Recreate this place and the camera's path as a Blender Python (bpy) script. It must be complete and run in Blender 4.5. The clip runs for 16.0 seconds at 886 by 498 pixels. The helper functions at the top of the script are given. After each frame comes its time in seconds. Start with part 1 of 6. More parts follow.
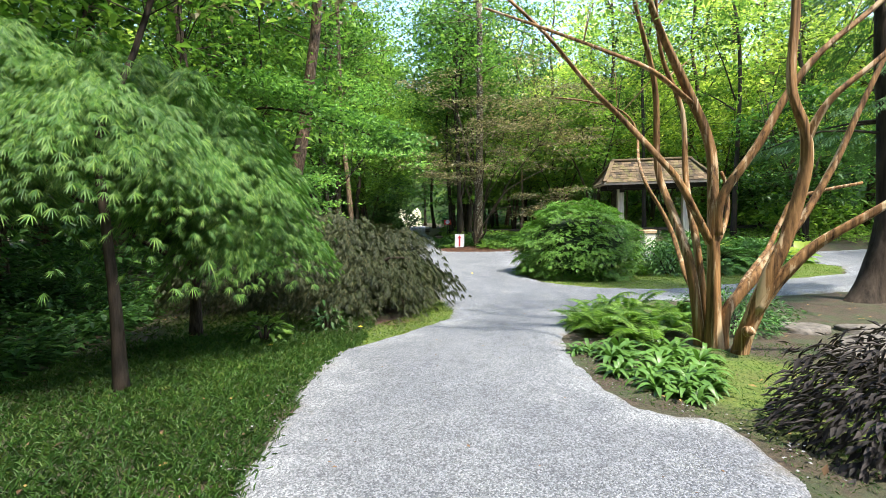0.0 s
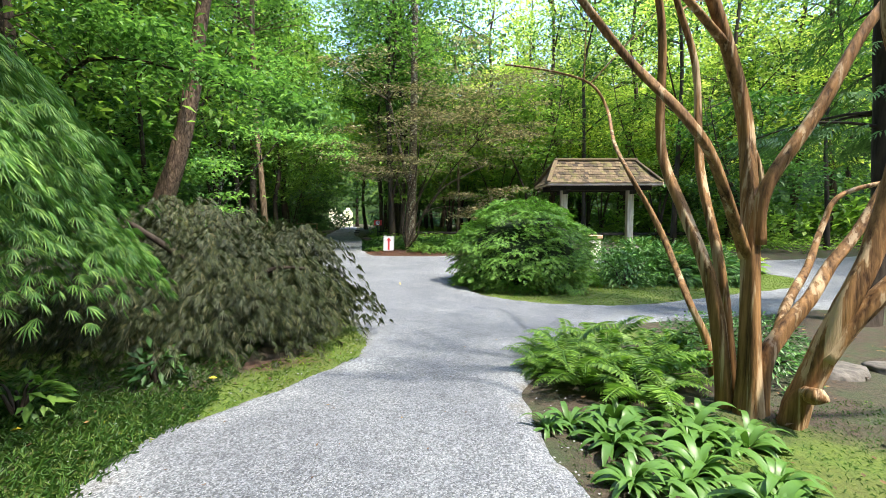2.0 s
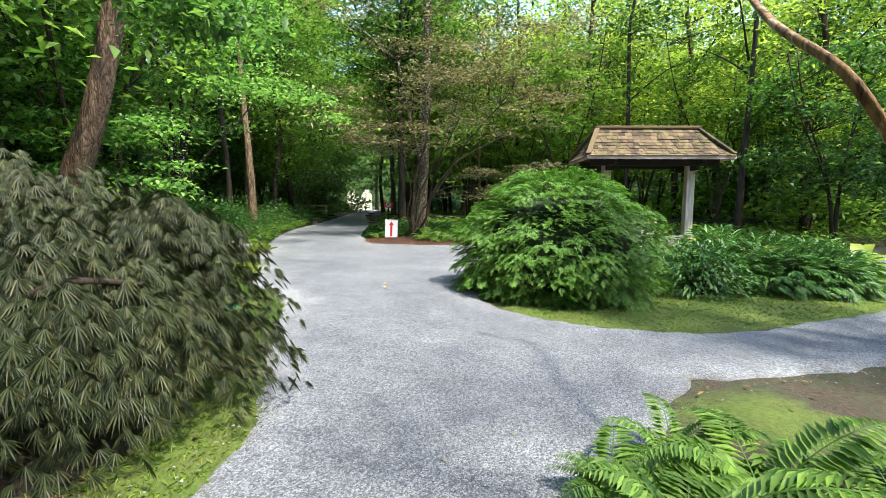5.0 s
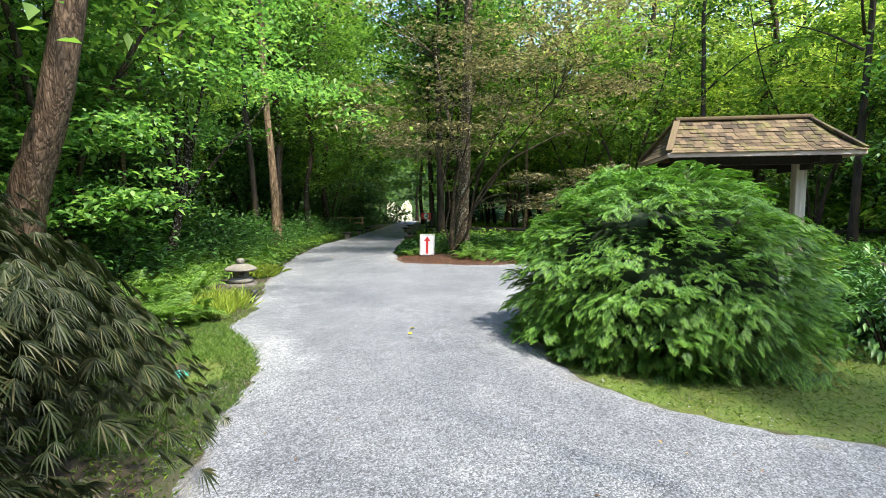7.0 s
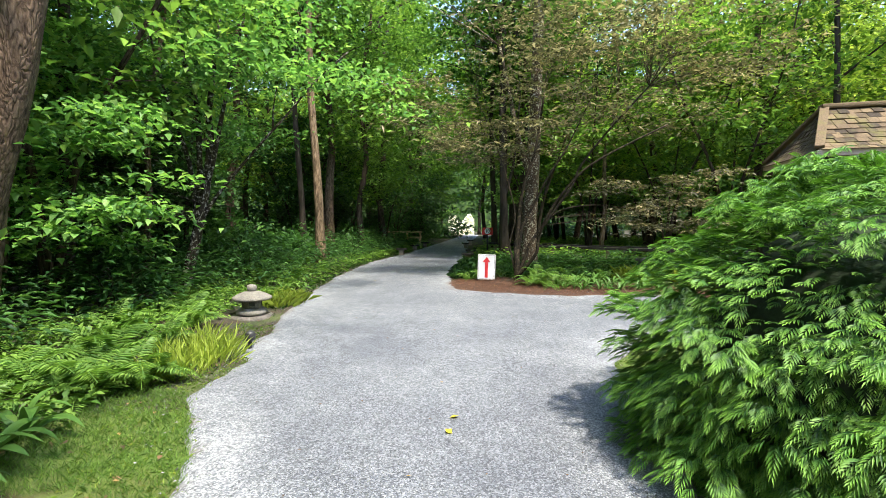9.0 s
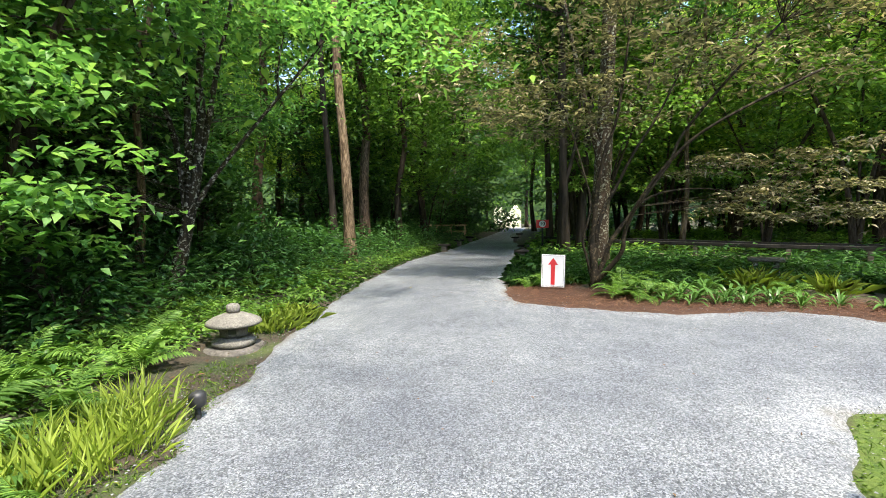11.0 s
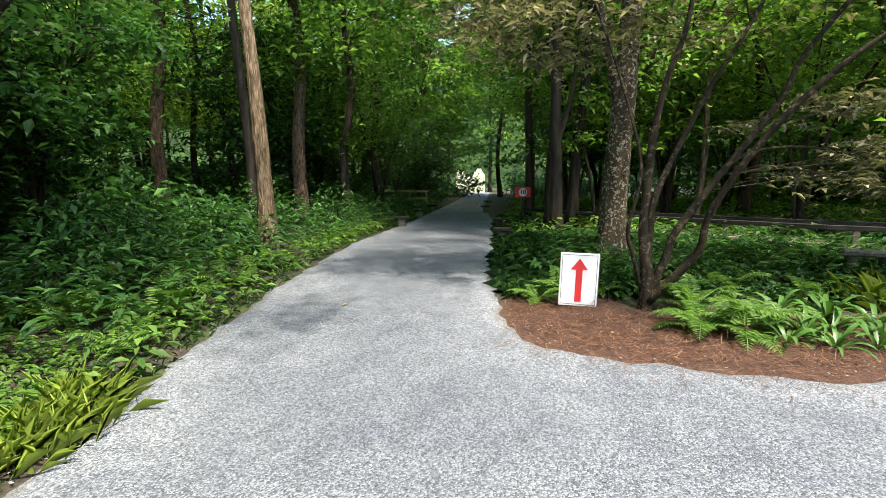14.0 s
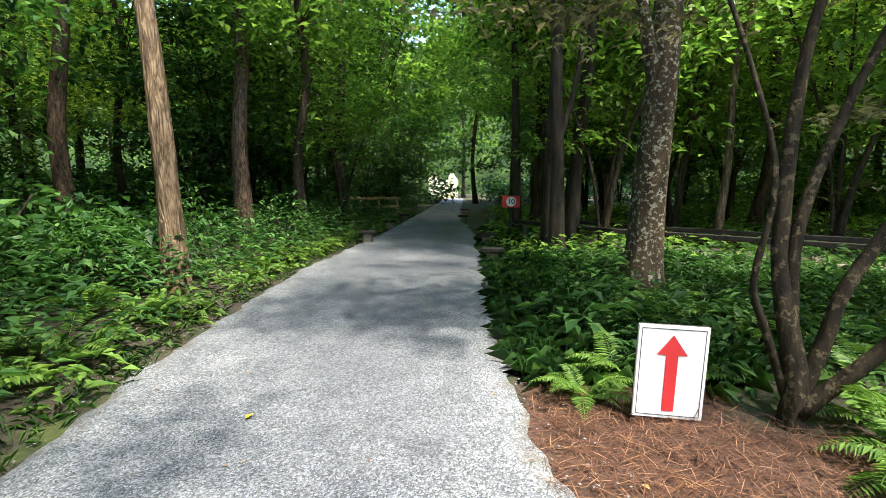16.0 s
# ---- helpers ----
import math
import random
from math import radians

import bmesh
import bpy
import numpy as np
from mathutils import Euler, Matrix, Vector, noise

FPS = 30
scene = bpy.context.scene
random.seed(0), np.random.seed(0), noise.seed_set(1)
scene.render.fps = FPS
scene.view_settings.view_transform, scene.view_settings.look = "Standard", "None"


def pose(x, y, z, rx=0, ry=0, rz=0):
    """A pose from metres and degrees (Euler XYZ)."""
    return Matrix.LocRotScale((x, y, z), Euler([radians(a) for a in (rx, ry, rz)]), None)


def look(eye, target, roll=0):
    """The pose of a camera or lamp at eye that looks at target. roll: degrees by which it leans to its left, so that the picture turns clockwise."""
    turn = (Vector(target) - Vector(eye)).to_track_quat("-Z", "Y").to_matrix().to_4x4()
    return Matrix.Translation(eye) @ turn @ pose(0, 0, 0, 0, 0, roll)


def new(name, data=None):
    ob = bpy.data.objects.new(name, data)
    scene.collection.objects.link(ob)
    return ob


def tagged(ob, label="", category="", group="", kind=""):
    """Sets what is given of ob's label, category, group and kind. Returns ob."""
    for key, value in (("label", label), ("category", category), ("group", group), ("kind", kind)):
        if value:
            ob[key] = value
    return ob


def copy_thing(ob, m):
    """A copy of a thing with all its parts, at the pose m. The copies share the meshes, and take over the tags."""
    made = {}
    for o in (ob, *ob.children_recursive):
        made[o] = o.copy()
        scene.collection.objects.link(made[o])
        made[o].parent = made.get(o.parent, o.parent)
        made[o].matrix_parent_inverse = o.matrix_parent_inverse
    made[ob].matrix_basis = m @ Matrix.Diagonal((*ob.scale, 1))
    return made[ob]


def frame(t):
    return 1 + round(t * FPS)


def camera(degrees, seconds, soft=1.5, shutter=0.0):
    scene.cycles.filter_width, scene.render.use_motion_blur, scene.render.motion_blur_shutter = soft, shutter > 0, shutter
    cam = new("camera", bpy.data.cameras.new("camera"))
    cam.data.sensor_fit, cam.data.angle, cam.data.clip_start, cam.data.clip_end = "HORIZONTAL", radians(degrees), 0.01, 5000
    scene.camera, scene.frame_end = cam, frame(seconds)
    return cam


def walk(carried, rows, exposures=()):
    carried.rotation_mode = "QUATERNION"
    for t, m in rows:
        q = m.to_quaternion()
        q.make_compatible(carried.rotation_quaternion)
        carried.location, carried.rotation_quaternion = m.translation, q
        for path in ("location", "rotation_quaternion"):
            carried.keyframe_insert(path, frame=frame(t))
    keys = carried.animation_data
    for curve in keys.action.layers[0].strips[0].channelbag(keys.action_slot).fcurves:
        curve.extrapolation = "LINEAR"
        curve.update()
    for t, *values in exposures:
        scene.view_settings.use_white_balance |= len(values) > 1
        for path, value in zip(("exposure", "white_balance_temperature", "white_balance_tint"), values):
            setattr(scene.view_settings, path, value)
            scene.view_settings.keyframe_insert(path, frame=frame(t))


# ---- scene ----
cam = camera(86.4, 16.0, soft=0.5)
METRES, EYE, TILT, LEAN, TURN = 18.0, 1.5, -4.0, 1.5, 0.0
ROWS = [
    (0.0, 0.0, 0.0, 0.0, -0.0, -0.0, 0.0),
    (0.5, 0.0026, 0.0304, 0.0016, -1.75, -0.76, -0.48),
    (1.0, 0.0046, 0.0609, 0.0036, -4.72, -0.12, -0.56),
    (1.5, 0.0105, 0.0934, 0.0041, -6.3, 0.16, -0.06),
    (2.0, 0.0163, 0.1234, 0.0039, -7.91, 0.32, -0.81),
    (2.5, 0.0264, 0.1526, 0.0034, -10.98, 0.12, -1.11),
    (3.0, 0.0358, 0.1819, 0.0058, -11.07, 0.42, -1.08),
    (3.5, 0.0425, 0.2118, 0.0075, -10.78, 0.93, -0.85),
    (4.0, 0.0526, 0.2386, 0.0071, -9.9, -0.31, -0.43),
    (4.5, 0.0577, 0.2633, 0.0082, -7.23, -1.63, -1.16),
    (7.0, 0.0669, 0.4154, 0.021, 0.21, -0.56, -1.24),
    (7.5, 0.0651, 0.4474, 0.0231, 2.19, 0.66, -2.3),
    (8.0, 0.0664, 0.4761, 0.0241, 4.06, 0.34, -2.29),
    (8.5, 0.0683, 0.5063, 0.0278, 6.55, -0.72, -2.53),
    (9.0, 0.0663, 0.5377, 0.0319, 7.83, 0.83, -2.11),
    (9.5, 0.065, 0.5703, 0.0332, 8.22, 0.74, -2.69),
    (10.0, 0.0578, 0.6016, 0.0353, 10.16, 0.33, -2.65),
    (12.5, 0.0142, 0.7559, 0.0505, 14.17, -0.66, -1.29),
    (13.0, 0.0081, 0.7853, 0.0557, 12.1, -1.21, -0.56),
    (13.5, 0.0046, 0.8174, 0.058, 9.73, -2.94, -0.71),
    (14.0, -0.0015, 0.8499, 0.0575, 8.23, -4.55, -1.95),
    (14.5, -0.0067, 0.8825, 0.0591, 5.16, -5.13, -3.0),
    (15.0, -0.0119, 0.9172, 0.0624, 5.2, -5.17, -2.75),
    (15.5, -0.0204, 0.9475, 0.0668, 4.71, -4.25, -2.57),
    (16.0, -0.0243, 0.9779, 0.0686, 4.73, -3.84, -1.93),
]
walk(cam, [(t, pose(0, 0, EYE, TILT, LEAN, TURN) @ pose(METRES * x, METRES * y, METRES * z, 90 + pitch, roll, yaw)) for t, x, y, z, yaw, pitch, roll in ROWS],
     exposures=[(0.0, 2.2), (13.5, 2.2), (15.0, 2.4), (16.0, 2.45)])
# ---- world, sun ----
world = bpy.data.worlds.new("world")
scene.world = world
world.use_nodes = True
wt = world.node_tree
wt.nodes.clear()
w_out = wt.nodes.new("ShaderNodeOutputWorld")
w_bg = wt.nodes.new("ShaderNodeBackground")
w_sky = wt.nodes.new("ShaderNodeTexSky")
SUN_EL, SUN_AZ = 62.0, 138.0          # azimuth clockwise from +y
w_sky.sky_type = 'NISHITA'
w_sky.sun_disc = False
w_sky.sun_elevation = radians(SUN_EL)
w_sky.sun_rotation = radians(SUN_AZ)
w_bg.inputs["Strength"].default_value = 0.15
wt.links.new(w_sky.outputs[0], w_bg.inputs[0])
wt.links.new(w_bg.outputs[0], w_out.inputs[0])
sun = new("sun", bpy.data.lights.new("sun", "SUN"))
sun.data.energy, sun.data.angle, sun.data.color = 2.5, radians(3.0), (1.0, 0.92, 0.78)
sd_ = Vector((math.sin(radians(SUN_AZ)) * math.cos(radians(SUN_EL)), math.cos(radians(SUN_AZ)) * math.cos(radians(SUN_EL)), math.sin(radians(SUN_EL))))
sun.matrix_world = look(sd_ * 60, (0, 0, 0))

rng = np.random.default_rng(7)


# ---- materials ----
def ntree(name):
    m = bpy.data.materials.new(name)
    m.use_nodes = True
    t = m.node_tree
    for n in list(t.nodes):
        if n.type not in ("OUTPUT_MATERIAL", "BSDF_PRINCIPLED"):
            t.nodes.remove(n)
    return m, t, t.nodes["Principled BSDF"], t.nodes["Material Output"]


def nd(t, kind, **kw):
    n = t.nodes.new(kind)
    for k, v in kw.items():
        n.inputs[k.replace("_", " ")].default_value = v
    return n


def coords(t):
    return t.nodes.new("ShaderNodeTexCoord").outputs["Object"]


def ramp(t, fac, stops):
    r = t.nodes.new("ShaderNodeValToRGB")
    e = r.color_ramp.elements
    while len(e) < len(stops):
        e.new(0.5)
    for el, (p, c) in zip(e, stops):
        el.position, el.color = p, (*c, 1)
    t.links.new(fac, r.inputs[0])
    return r.outputs[0]


def mixc(t, fac, a, b, mode="MIX"):
    m = t.nodes.new("ShaderNodeMix")
    m.data_type, m.blend_type = "RGBA", mode
    for sock, v in ((m.inputs[0], fac), (m.inputs[6], a), (m.inputs[7], b)):
        if isinstance(v, (int, float)):
            sock.default_value = v
        elif isinstance(v, tuple):
            sock.default_value = (*v, 1)
        else:
            t.links.new(v, sock)
    return m.outputs[2]


def noise_tex(t, co, scale, detail=3.0, rough=0.55):
    n = nd(t, "ShaderNodeTexNoise", Scale=scale, Detail=detail, Roughness=rough)
    t.links.new(co, n.inputs["Vector"])
    return n.outputs["Fac"]


def bump(t, b, height, strength, dist=0.02):
    n = nd(t, "ShaderNodeBump", Strength=strength, Distance=dist)
    t.links.new(height, n.inputs["Height"])
    t.links.new(n.outputs[0], b.inputs["Normal"])


def leaf_mat(name, dark, light, tint=None, trans=0.35, rough=0.5, world_scale=0.5, tips=None):
    """Leaf blades: colour varies leaf by leaf and in broad patches, light passes through."""
    m, t, b, out = ntree(name)
    g = t.nodes.new("ShaderNodeNewGeometry")
    col = ramp(t, g.outputs["Random Per Island"], [(0.0, dark), (0.75, light), (1.0, tint or tuple(min(1, c * 1.25) for c in light))])
    n = noise_tex(t, g.outputs["Position"], world_scale, 2.0)
    shade = ramp(t, n, [(0.3, (0.72, 0.74, 0.78)), (0.7, (1.25, 1.2, 1.05))])
    col = mixc(t, 1.0, col, shade, "MULTIPLY")
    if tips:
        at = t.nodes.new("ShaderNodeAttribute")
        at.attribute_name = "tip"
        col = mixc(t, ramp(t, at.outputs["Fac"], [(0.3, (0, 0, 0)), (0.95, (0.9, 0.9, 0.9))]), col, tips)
    t.links.new(col, b.inputs["Base Color"])
    b.inputs["Roughness"].default_value = rough
    b.inputs["Specular IOR Level"].default_value = 0.35
    tr = t.nodes.new("ShaderNodeBsdfTranslucent")
    t.links.new(mixc(t, 1.0, col, (1.25, 1.4, 0.8), "MULTIPLY"), tr.inputs[0])
    mx = t.nodes.new("ShaderNodeMixShader")
    mx.inputs[0].default_value = trans
    t.links.new(b.outputs[0], mx.inputs[1])
    t.links.new(tr.outputs[0], mx.inputs[2])
    t.links.new(mx.outputs[0], out.inputs["Surface"])
    return m


def nd_color_noise(t, co, scale):
    n = nd(t, "ShaderNodeTexNoise", Scale=scale, Detail=3.0)
    t.links.new(co, n.inputs["Vector"])
    return n.outputs["Color"]


def bark_mat(name, dark, light, scale=9.0, patch=None, stretch=0.18, strength=0.8, rough=0.85, plates=0.0):
    """Bark with vertical furrows and an optional second tone in patches."""
    m, t, b, out = ntree(name)
    g = t.nodes.new("ShaderNodeNewGeometry").outputs["Position"]
    mp = nd(t, "ShaderNodeMapping", Scale=(1.0, 1.0, stretch))
    t.links.new(g, mp.inputs[0])
    n = noise_tex(t, mp.outputs[0], scale, 5.0, 0.65)
    col = ramp(t, n, [(0.32, dark), (0.68, light)])
    if plates:
        warp = mixc(t, 0.22, mp.outputs[0], nd_color_noise(t, mp.outputs[0], 6.0))
        vo = t.nodes.new("ShaderNodeTexVoronoi")
        vo.feature = "DISTANCE_TO_EDGE"
        vo.inputs["Scale"].default_value = plates
        t.links.new(warp, vo.inputs["Vector"])
        crack = ramp(t, vo.outputs["Distance"], [(0.0, (0.58, 0.55, 0.53)), (0.25, (1.06, 1.06, 1.06))])
        col = mixc(t, 1.0, col, crack, "MULTIPLY")
        n = mixc(t, 0.6, n, crack)
    if patch:
        p = noise_tex(t, mp.outputs[0] if stretch < 0.1 else g, 9.0 if stretch < 0.1 else 17.0, 5.0, 0.65)
        col = mixc(t, ramp(t, p, [(0.54, (0, 0, 0)), (0.6, (1, 1, 1))]), col, patch)
    t.links.new(col, b.inputs["Base Color"])
    b.inputs["Roughness"].default_value = rough
    b.inputs["Specular IOR Level"].default_value = 0.18
    bump(t, b, n, strength, 0.03)
    return m


def plain_mat(name, c1, c2, scale=20.0, rough=0.8, strength=0.3, metallic=0.0, stretch=(1, 1, 1), dist=0.01):
    m, t, b, out = ntree(name)
    mp = nd(t, "ShaderNodeMapping", Scale=stretch)
    t.links.new(coords(t), mp.inputs[0])
    n = noise_tex(t, mp.outputs[0], scale, 5.0, 0.6)
    big = noise_tex(t, mp.outputs[0], scale * 0.13, 3.0)
    col = ramp(t, n, [(0.3, c1), (0.7, c2)])
    col = mixc(t, 1.0, col, ramp(t, big, [(0.3, (0.75, 0.75, 0.75)), (0.7, (1.15, 1.15, 1.15))]), "MULTIPLY")
    t.links.new(col, b.inputs["Base Color"])
    b.inputs["Roughness"].default_value = rough
    b.inputs["Metallic"].default_value = metallic
    bump(t, b, n, strength, dist)
    return m


def gravel_mat():
    m, t, b, out = ntree("gravel")
    co = t.nodes.new("ShaderNodeNewGeometry").outputs["Position"]
    v = nd(t, "ShaderNodeTexVoronoi", Scale=105.0, Randomness=1.0)
    t.links.new(co, v.inputs["Vector"])
    stone = ramp(t, v.outputs["Color"], [(0.05, (0.03, 0.032, 0.038)), (0.45, (0.112, 0.117, 0.132)), (0.95, (0.35, 0.352, 0.375))])
    v2 = nd(t, "ShaderNodeTexVoronoi", Scale=52.0, Randomness=1.0)
    t.links.new(co, v2.inputs["Vector"])
    stone2 = ramp(t, v2.outputs["Color"], [(0.1, (0.055, 0.058, 0.068)), (0.9, (0.26, 0.265, 0.285))])
    stone = mixc(t, 0.22, stone, stone2)
    big = noise_tex(t, co, 0.55, 4.0, 0.6)
    mid = noise_tex(t, co, 3.5, 4.0, 0.6)
    col = mixc(t, 1.0, stone, ramp(t, big, [(0.3, (0.80, 0.80, 0.82)), (0.7, (1.15, 1.14, 1.1))]), "MULTIPLY")
    col = mixc(t, 1.0, col, ramp(t, mid, [(0.3, (0.86, 0.86, 0.87)), (0.7, (1.1, 1.1, 1.08))]), "MULTIPLY")
    col = mixc(t, 1.0, col, (0.95, 1.0, 1.035), "MULTIPLY")
    at = t.nodes.new("ShaderNodeAttribute")
    at.attribute_name = "edge"
    loose = t.nodes.new("ShaderNodeMath")
    loose.operation = "MULTIPLY_ADD"
    t.links.new(noise_tex(t, co, 1.3, 5.0, 0.65), loose.inputs[0])
    loose.inputs[1].default_value = 0.9
    half = t.nodes.new("ShaderNodeMath")
    half.operation = "MULTIPLY"
    t.links.new(at.outputs["Fac"], half.inputs[0])
    half.inputs[1].default_value = 0.36
    t.links.new(half.outputs[0], loose.inputs[2])
    col = mixc(t, 1.0, col, ramp(t, loose.outputs[0], [(0.28, (0.86, 0.87, 0.89)), (0.55, (1.0, 1.0, 1.0)), (0.85, (1.55, 1.53, 1.47))]), "MULTIPLY")
    e = t.nodes.new("ShaderNodeMath")
    e.operation = "MULTIPLY_ADD"
    t.links.new(mid, e.inputs[0])
    e.inputs[1].default_value = 0.6
    thick = t.nodes.new("ShaderNodeMath")
    thick.operation = "MULTIPLY"
    t.links.new(at.outputs["Fac"], thick.inputs[0])
    thick.inputs[1].default_value = 0.6
    t.links.new(thick.outputs[0], e.inputs[2])
    col = mixc(t, ramp(t, e.outputs[0], [(0.8, (0, 0, 0)), (0.98, (0.75, 0.75, 0.75))]), col, (0.10, 0.08, 0.052))
    t.links.new(col, b.inputs["Base Color"])
    b.inputs["Roughness"].default_value = 0.9
    bump(t, b, v.outputs["Distance"], 0.7, -0.012)
    return m


def ground_mat():
    """Forest soil and leaf litter; moss, mulch and clay where the beds have them."""
    m, t, b, out = ntree("ground")
    co = t.nodes.new("ShaderNodeNewGeometry").outputs["Position"]
    fine = noise_tex(t, co, 26.0, 6.0, 0.7)
    mid = noise_tex(t, co, 2.2, 5.0, 0.65)
    soil = ramp(t, fine, [(0.3, (0.022, 0.017, 0.012)), (0.7, (0.085, 0.062, 0.04))])
    soil = mixc(t, ramp(t, mid, [(0.42, (0, 0, 0)), (0.62, (0.8, 0.8, 0.8))]), soil, ramp(t, fine, [(0.3, (0.02, 0.035, 0.012)), (0.7, (0.05, 0.075, 0.025))]))
    moss = ramp(t, fine, [(0.28, (0.035, 0.07, 0.01)), (0.5, (0.08, 0.14, 0.016)), (0.75, (0.15, 0.21, 0.026))])
    moss = mixc(t, ramp(t, mid, [(0.35, (0, 0, 0)), (0.72, (0.55, 0.55, 0.55))]), moss, (0.11, 0.085, 0.03))
    mp = nd(t, "ShaderNodeMapping", Scale=(1.0, 2.6, 1.0), Rotation=(0, 0, 0.5))
    t.links.new(co, mp.inputs[0])
    straw = noise_tex(t, mp.outputs[0], 30.0, 5.0, 0.7)
    mulch = ramp(t, straw, [(0.3, (0.03, 0.016, 0.011)), (0.52, (0.085, 0.042, 0.026)), (0.75, (0.17, 0.095, 0.062))])
    for name, colour in (("moss", moss), ("mulch", mulch)):
        at = t.nodes.new("ShaderNodeAttribute")
        at.attribute_name = name
        a = t.nodes.new("ShaderNodeMath")
        a.operation = "MULTIPLY_ADD"
        t.links.new(mid, a.inputs[0])
        a.inputs[1].default_value = 0.8
        t.links.new(at.outputs["Fac"], a.inputs[2])
        soil = mixc(t, ramp(t, a.outputs[0], [(0.72, (0, 0, 0)), (0.98, (1, 1, 1))]), soil, colour)
    t.links.new(soil, b.inputs["Base Color"])
    b.inputs["Roughness"].default_value = 0.95
    bump(t, b, fine, 0.9, 0.03)
    return m


GRAVEL, GROUND = gravel_mat(), ground_mat()
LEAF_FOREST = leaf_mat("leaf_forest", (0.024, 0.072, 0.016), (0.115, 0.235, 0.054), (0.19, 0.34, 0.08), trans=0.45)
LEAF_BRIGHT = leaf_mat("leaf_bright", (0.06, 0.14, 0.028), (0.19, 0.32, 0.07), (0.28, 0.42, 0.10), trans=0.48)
# lighter copy of the forest leaf, with sunlight put into its colour
LEAF_SUNLIT = leaf_mat("leaf_sunlit_tone", (0.16, 0.25, 0.05), (0.44, 0.54, 0.14), (0.70, 0.70, 0.25), trans=0.62)
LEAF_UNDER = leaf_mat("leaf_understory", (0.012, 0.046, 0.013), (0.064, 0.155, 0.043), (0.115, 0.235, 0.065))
LEAF_LACE = leaf_mat("leaf_lace_green", (0.045, 0.135, 0.035), (0.14, 0.28, 0.065), (0.22, 0.36, 0.09), world_scale=1.5)
LEAF_LACE_DARK = leaf_mat("leaf_lace_bronze", (0.012, 0.022, 0.009), (0.056, 0.076, 0.031), (0.11, 0.105, 0.05), trans=0.25, world_scale=1.5)
LEAF_BRONZE = leaf_mat("leaf_maple_bronze", (0.045, 0.05, 0.028), (0.26, 0.24, 0.15), (0.56, 0.46, 0.35), trans=0.25)
LEAF_MAPLE = leaf_mat("leaf_maple_green", (0.06, 0.16, 0.045), (0.20, 0.38, 0.11), (0.30, 0.47, 0.14), trans=0.48)
LEAF_MAPLE_DEEP = leaf_mat("leaf_maple_deep", (0.03, 0.09, 0.026), (0.115, 0.24, 0.06), (0.18, 0.33, 0.085), trans=0.4)
LEAF_PURPLE = leaf_mat("leaf_purple", (0.008, 0.007, 0.007), (0.036, 0.030, 0.030), trans=0.1, rough=0.75)
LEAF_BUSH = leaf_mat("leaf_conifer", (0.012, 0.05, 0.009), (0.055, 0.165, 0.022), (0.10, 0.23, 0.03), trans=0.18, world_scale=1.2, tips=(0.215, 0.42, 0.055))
LEAF_FERN = leaf_mat("leaf_fern", (0.06, 0.14, 0.026), (0.15, 0.26, 0.052), trans=0.35)
LEAF_STRAP = leaf_mat("leaf_strap", (0.034, 0.10, 0.022), (0.095, 0.20, 0.042), (0.16, 0.25, 0.06), trans=0.2, rough=0.4)
LEAF_GLOSS = leaf_mat("leaf_glossy", (0.024, 0.085, 0.022), (0.08, 0.20, 0.045), (0.13, 0.27, 0.06), trans=0.15, rough=0.42)
LEAF_GRASS = leaf_mat("leaf_grass", (0.022, 0.07, 0.012), (0.062, 0.14, 0.024), (0.11, 0.165, 0.04), trans=0.3)
LEAF_YELLOW = leaf_mat("leaf_yellow_grass", (0.16, 0.23, 0.03), (0.30, 0.38, 0.06), trans=0.35)
LEAF_MOSS = leaf_mat("leaf_moss", (0.055, 0.12, 0.012), (0.14, 0.235, 0.024), (0.22, 0.28, 0.035), trans=0.2)
BARK = bark_mat("bark_grey_brown", (0.025, 0.018, 0.014), (0.125, 0.092, 0.066), plates=20.0)
BARK_DARK = bark_mat("bark_dark", (0.018, 0.014, 0.011), (0.075, 0.058, 0.045))
BARK_PINE = bark_mat("bark_pine", (0.035, 0.023, 0.016), (0.24, 0.165, 0.115), scale=17.0, stretch=0.28, strength=1.0, plates=22.0)
BARK_SMOOTH = bark_mat("bark_smooth_tan", (0.040, 0.020, 0.010), (0.36, 0.20, 0.085), scale=22.0, stretch=0.05, strength=0.6, patch=(0.46, 0.34, 0.21), rough=0.6)
BARK_TAN = bark_mat("bark_tan", (0.05, 0.034, 0.022), (0.33, 0.24, 0.155), scale=17.0, stretch=0.2, strength=1.0, plates=20.0)
BARK_LICHEN = bark_mat("bark_lichen", (0.028, 0.02, 0.014), (0.12, 0.085, 0.055), patch=(0.36, 0.35, 0.27))
BARK_LANTERN = bark_mat("bark_spotted", (0.010, 0.008, 0.006), (0.05, 0.038, 0.024), scale=14.0, patch=(0.30, 0.28, 0.23))
BARK_MAPLE = bark_mat("bark_maple", (0.008, 0.006, 0.004), (0.042, 0.032, 0.019), scale=14.0, patch=(0.095, 0.073, 0.042))
STONE = plain_mat("lantern_stone", (0.09, 0.085, 0.075), (0.27, 0.25, 0.215), 45.0, 0.9, 0.6)
ROCK = plain_mat("rock", (0.055, 0.05, 0.043), (0.18, 0.16, 0.14), 14.0, 0.9, 0.7, dist=0.03)
STONE_PALE = plain_mat("pale_stone", (0.55, 0.50, 0.42), (0.78, 0.73, 0.65), 20.0, 0.85, 0.3)
TIMBER = plain_mat("weathered_timber", (0.09, 0.072, 0.055), (0.24, 0.20, 0.16), 16.0, 0.8, 0.4, stretch=(0.15, 1, 1))
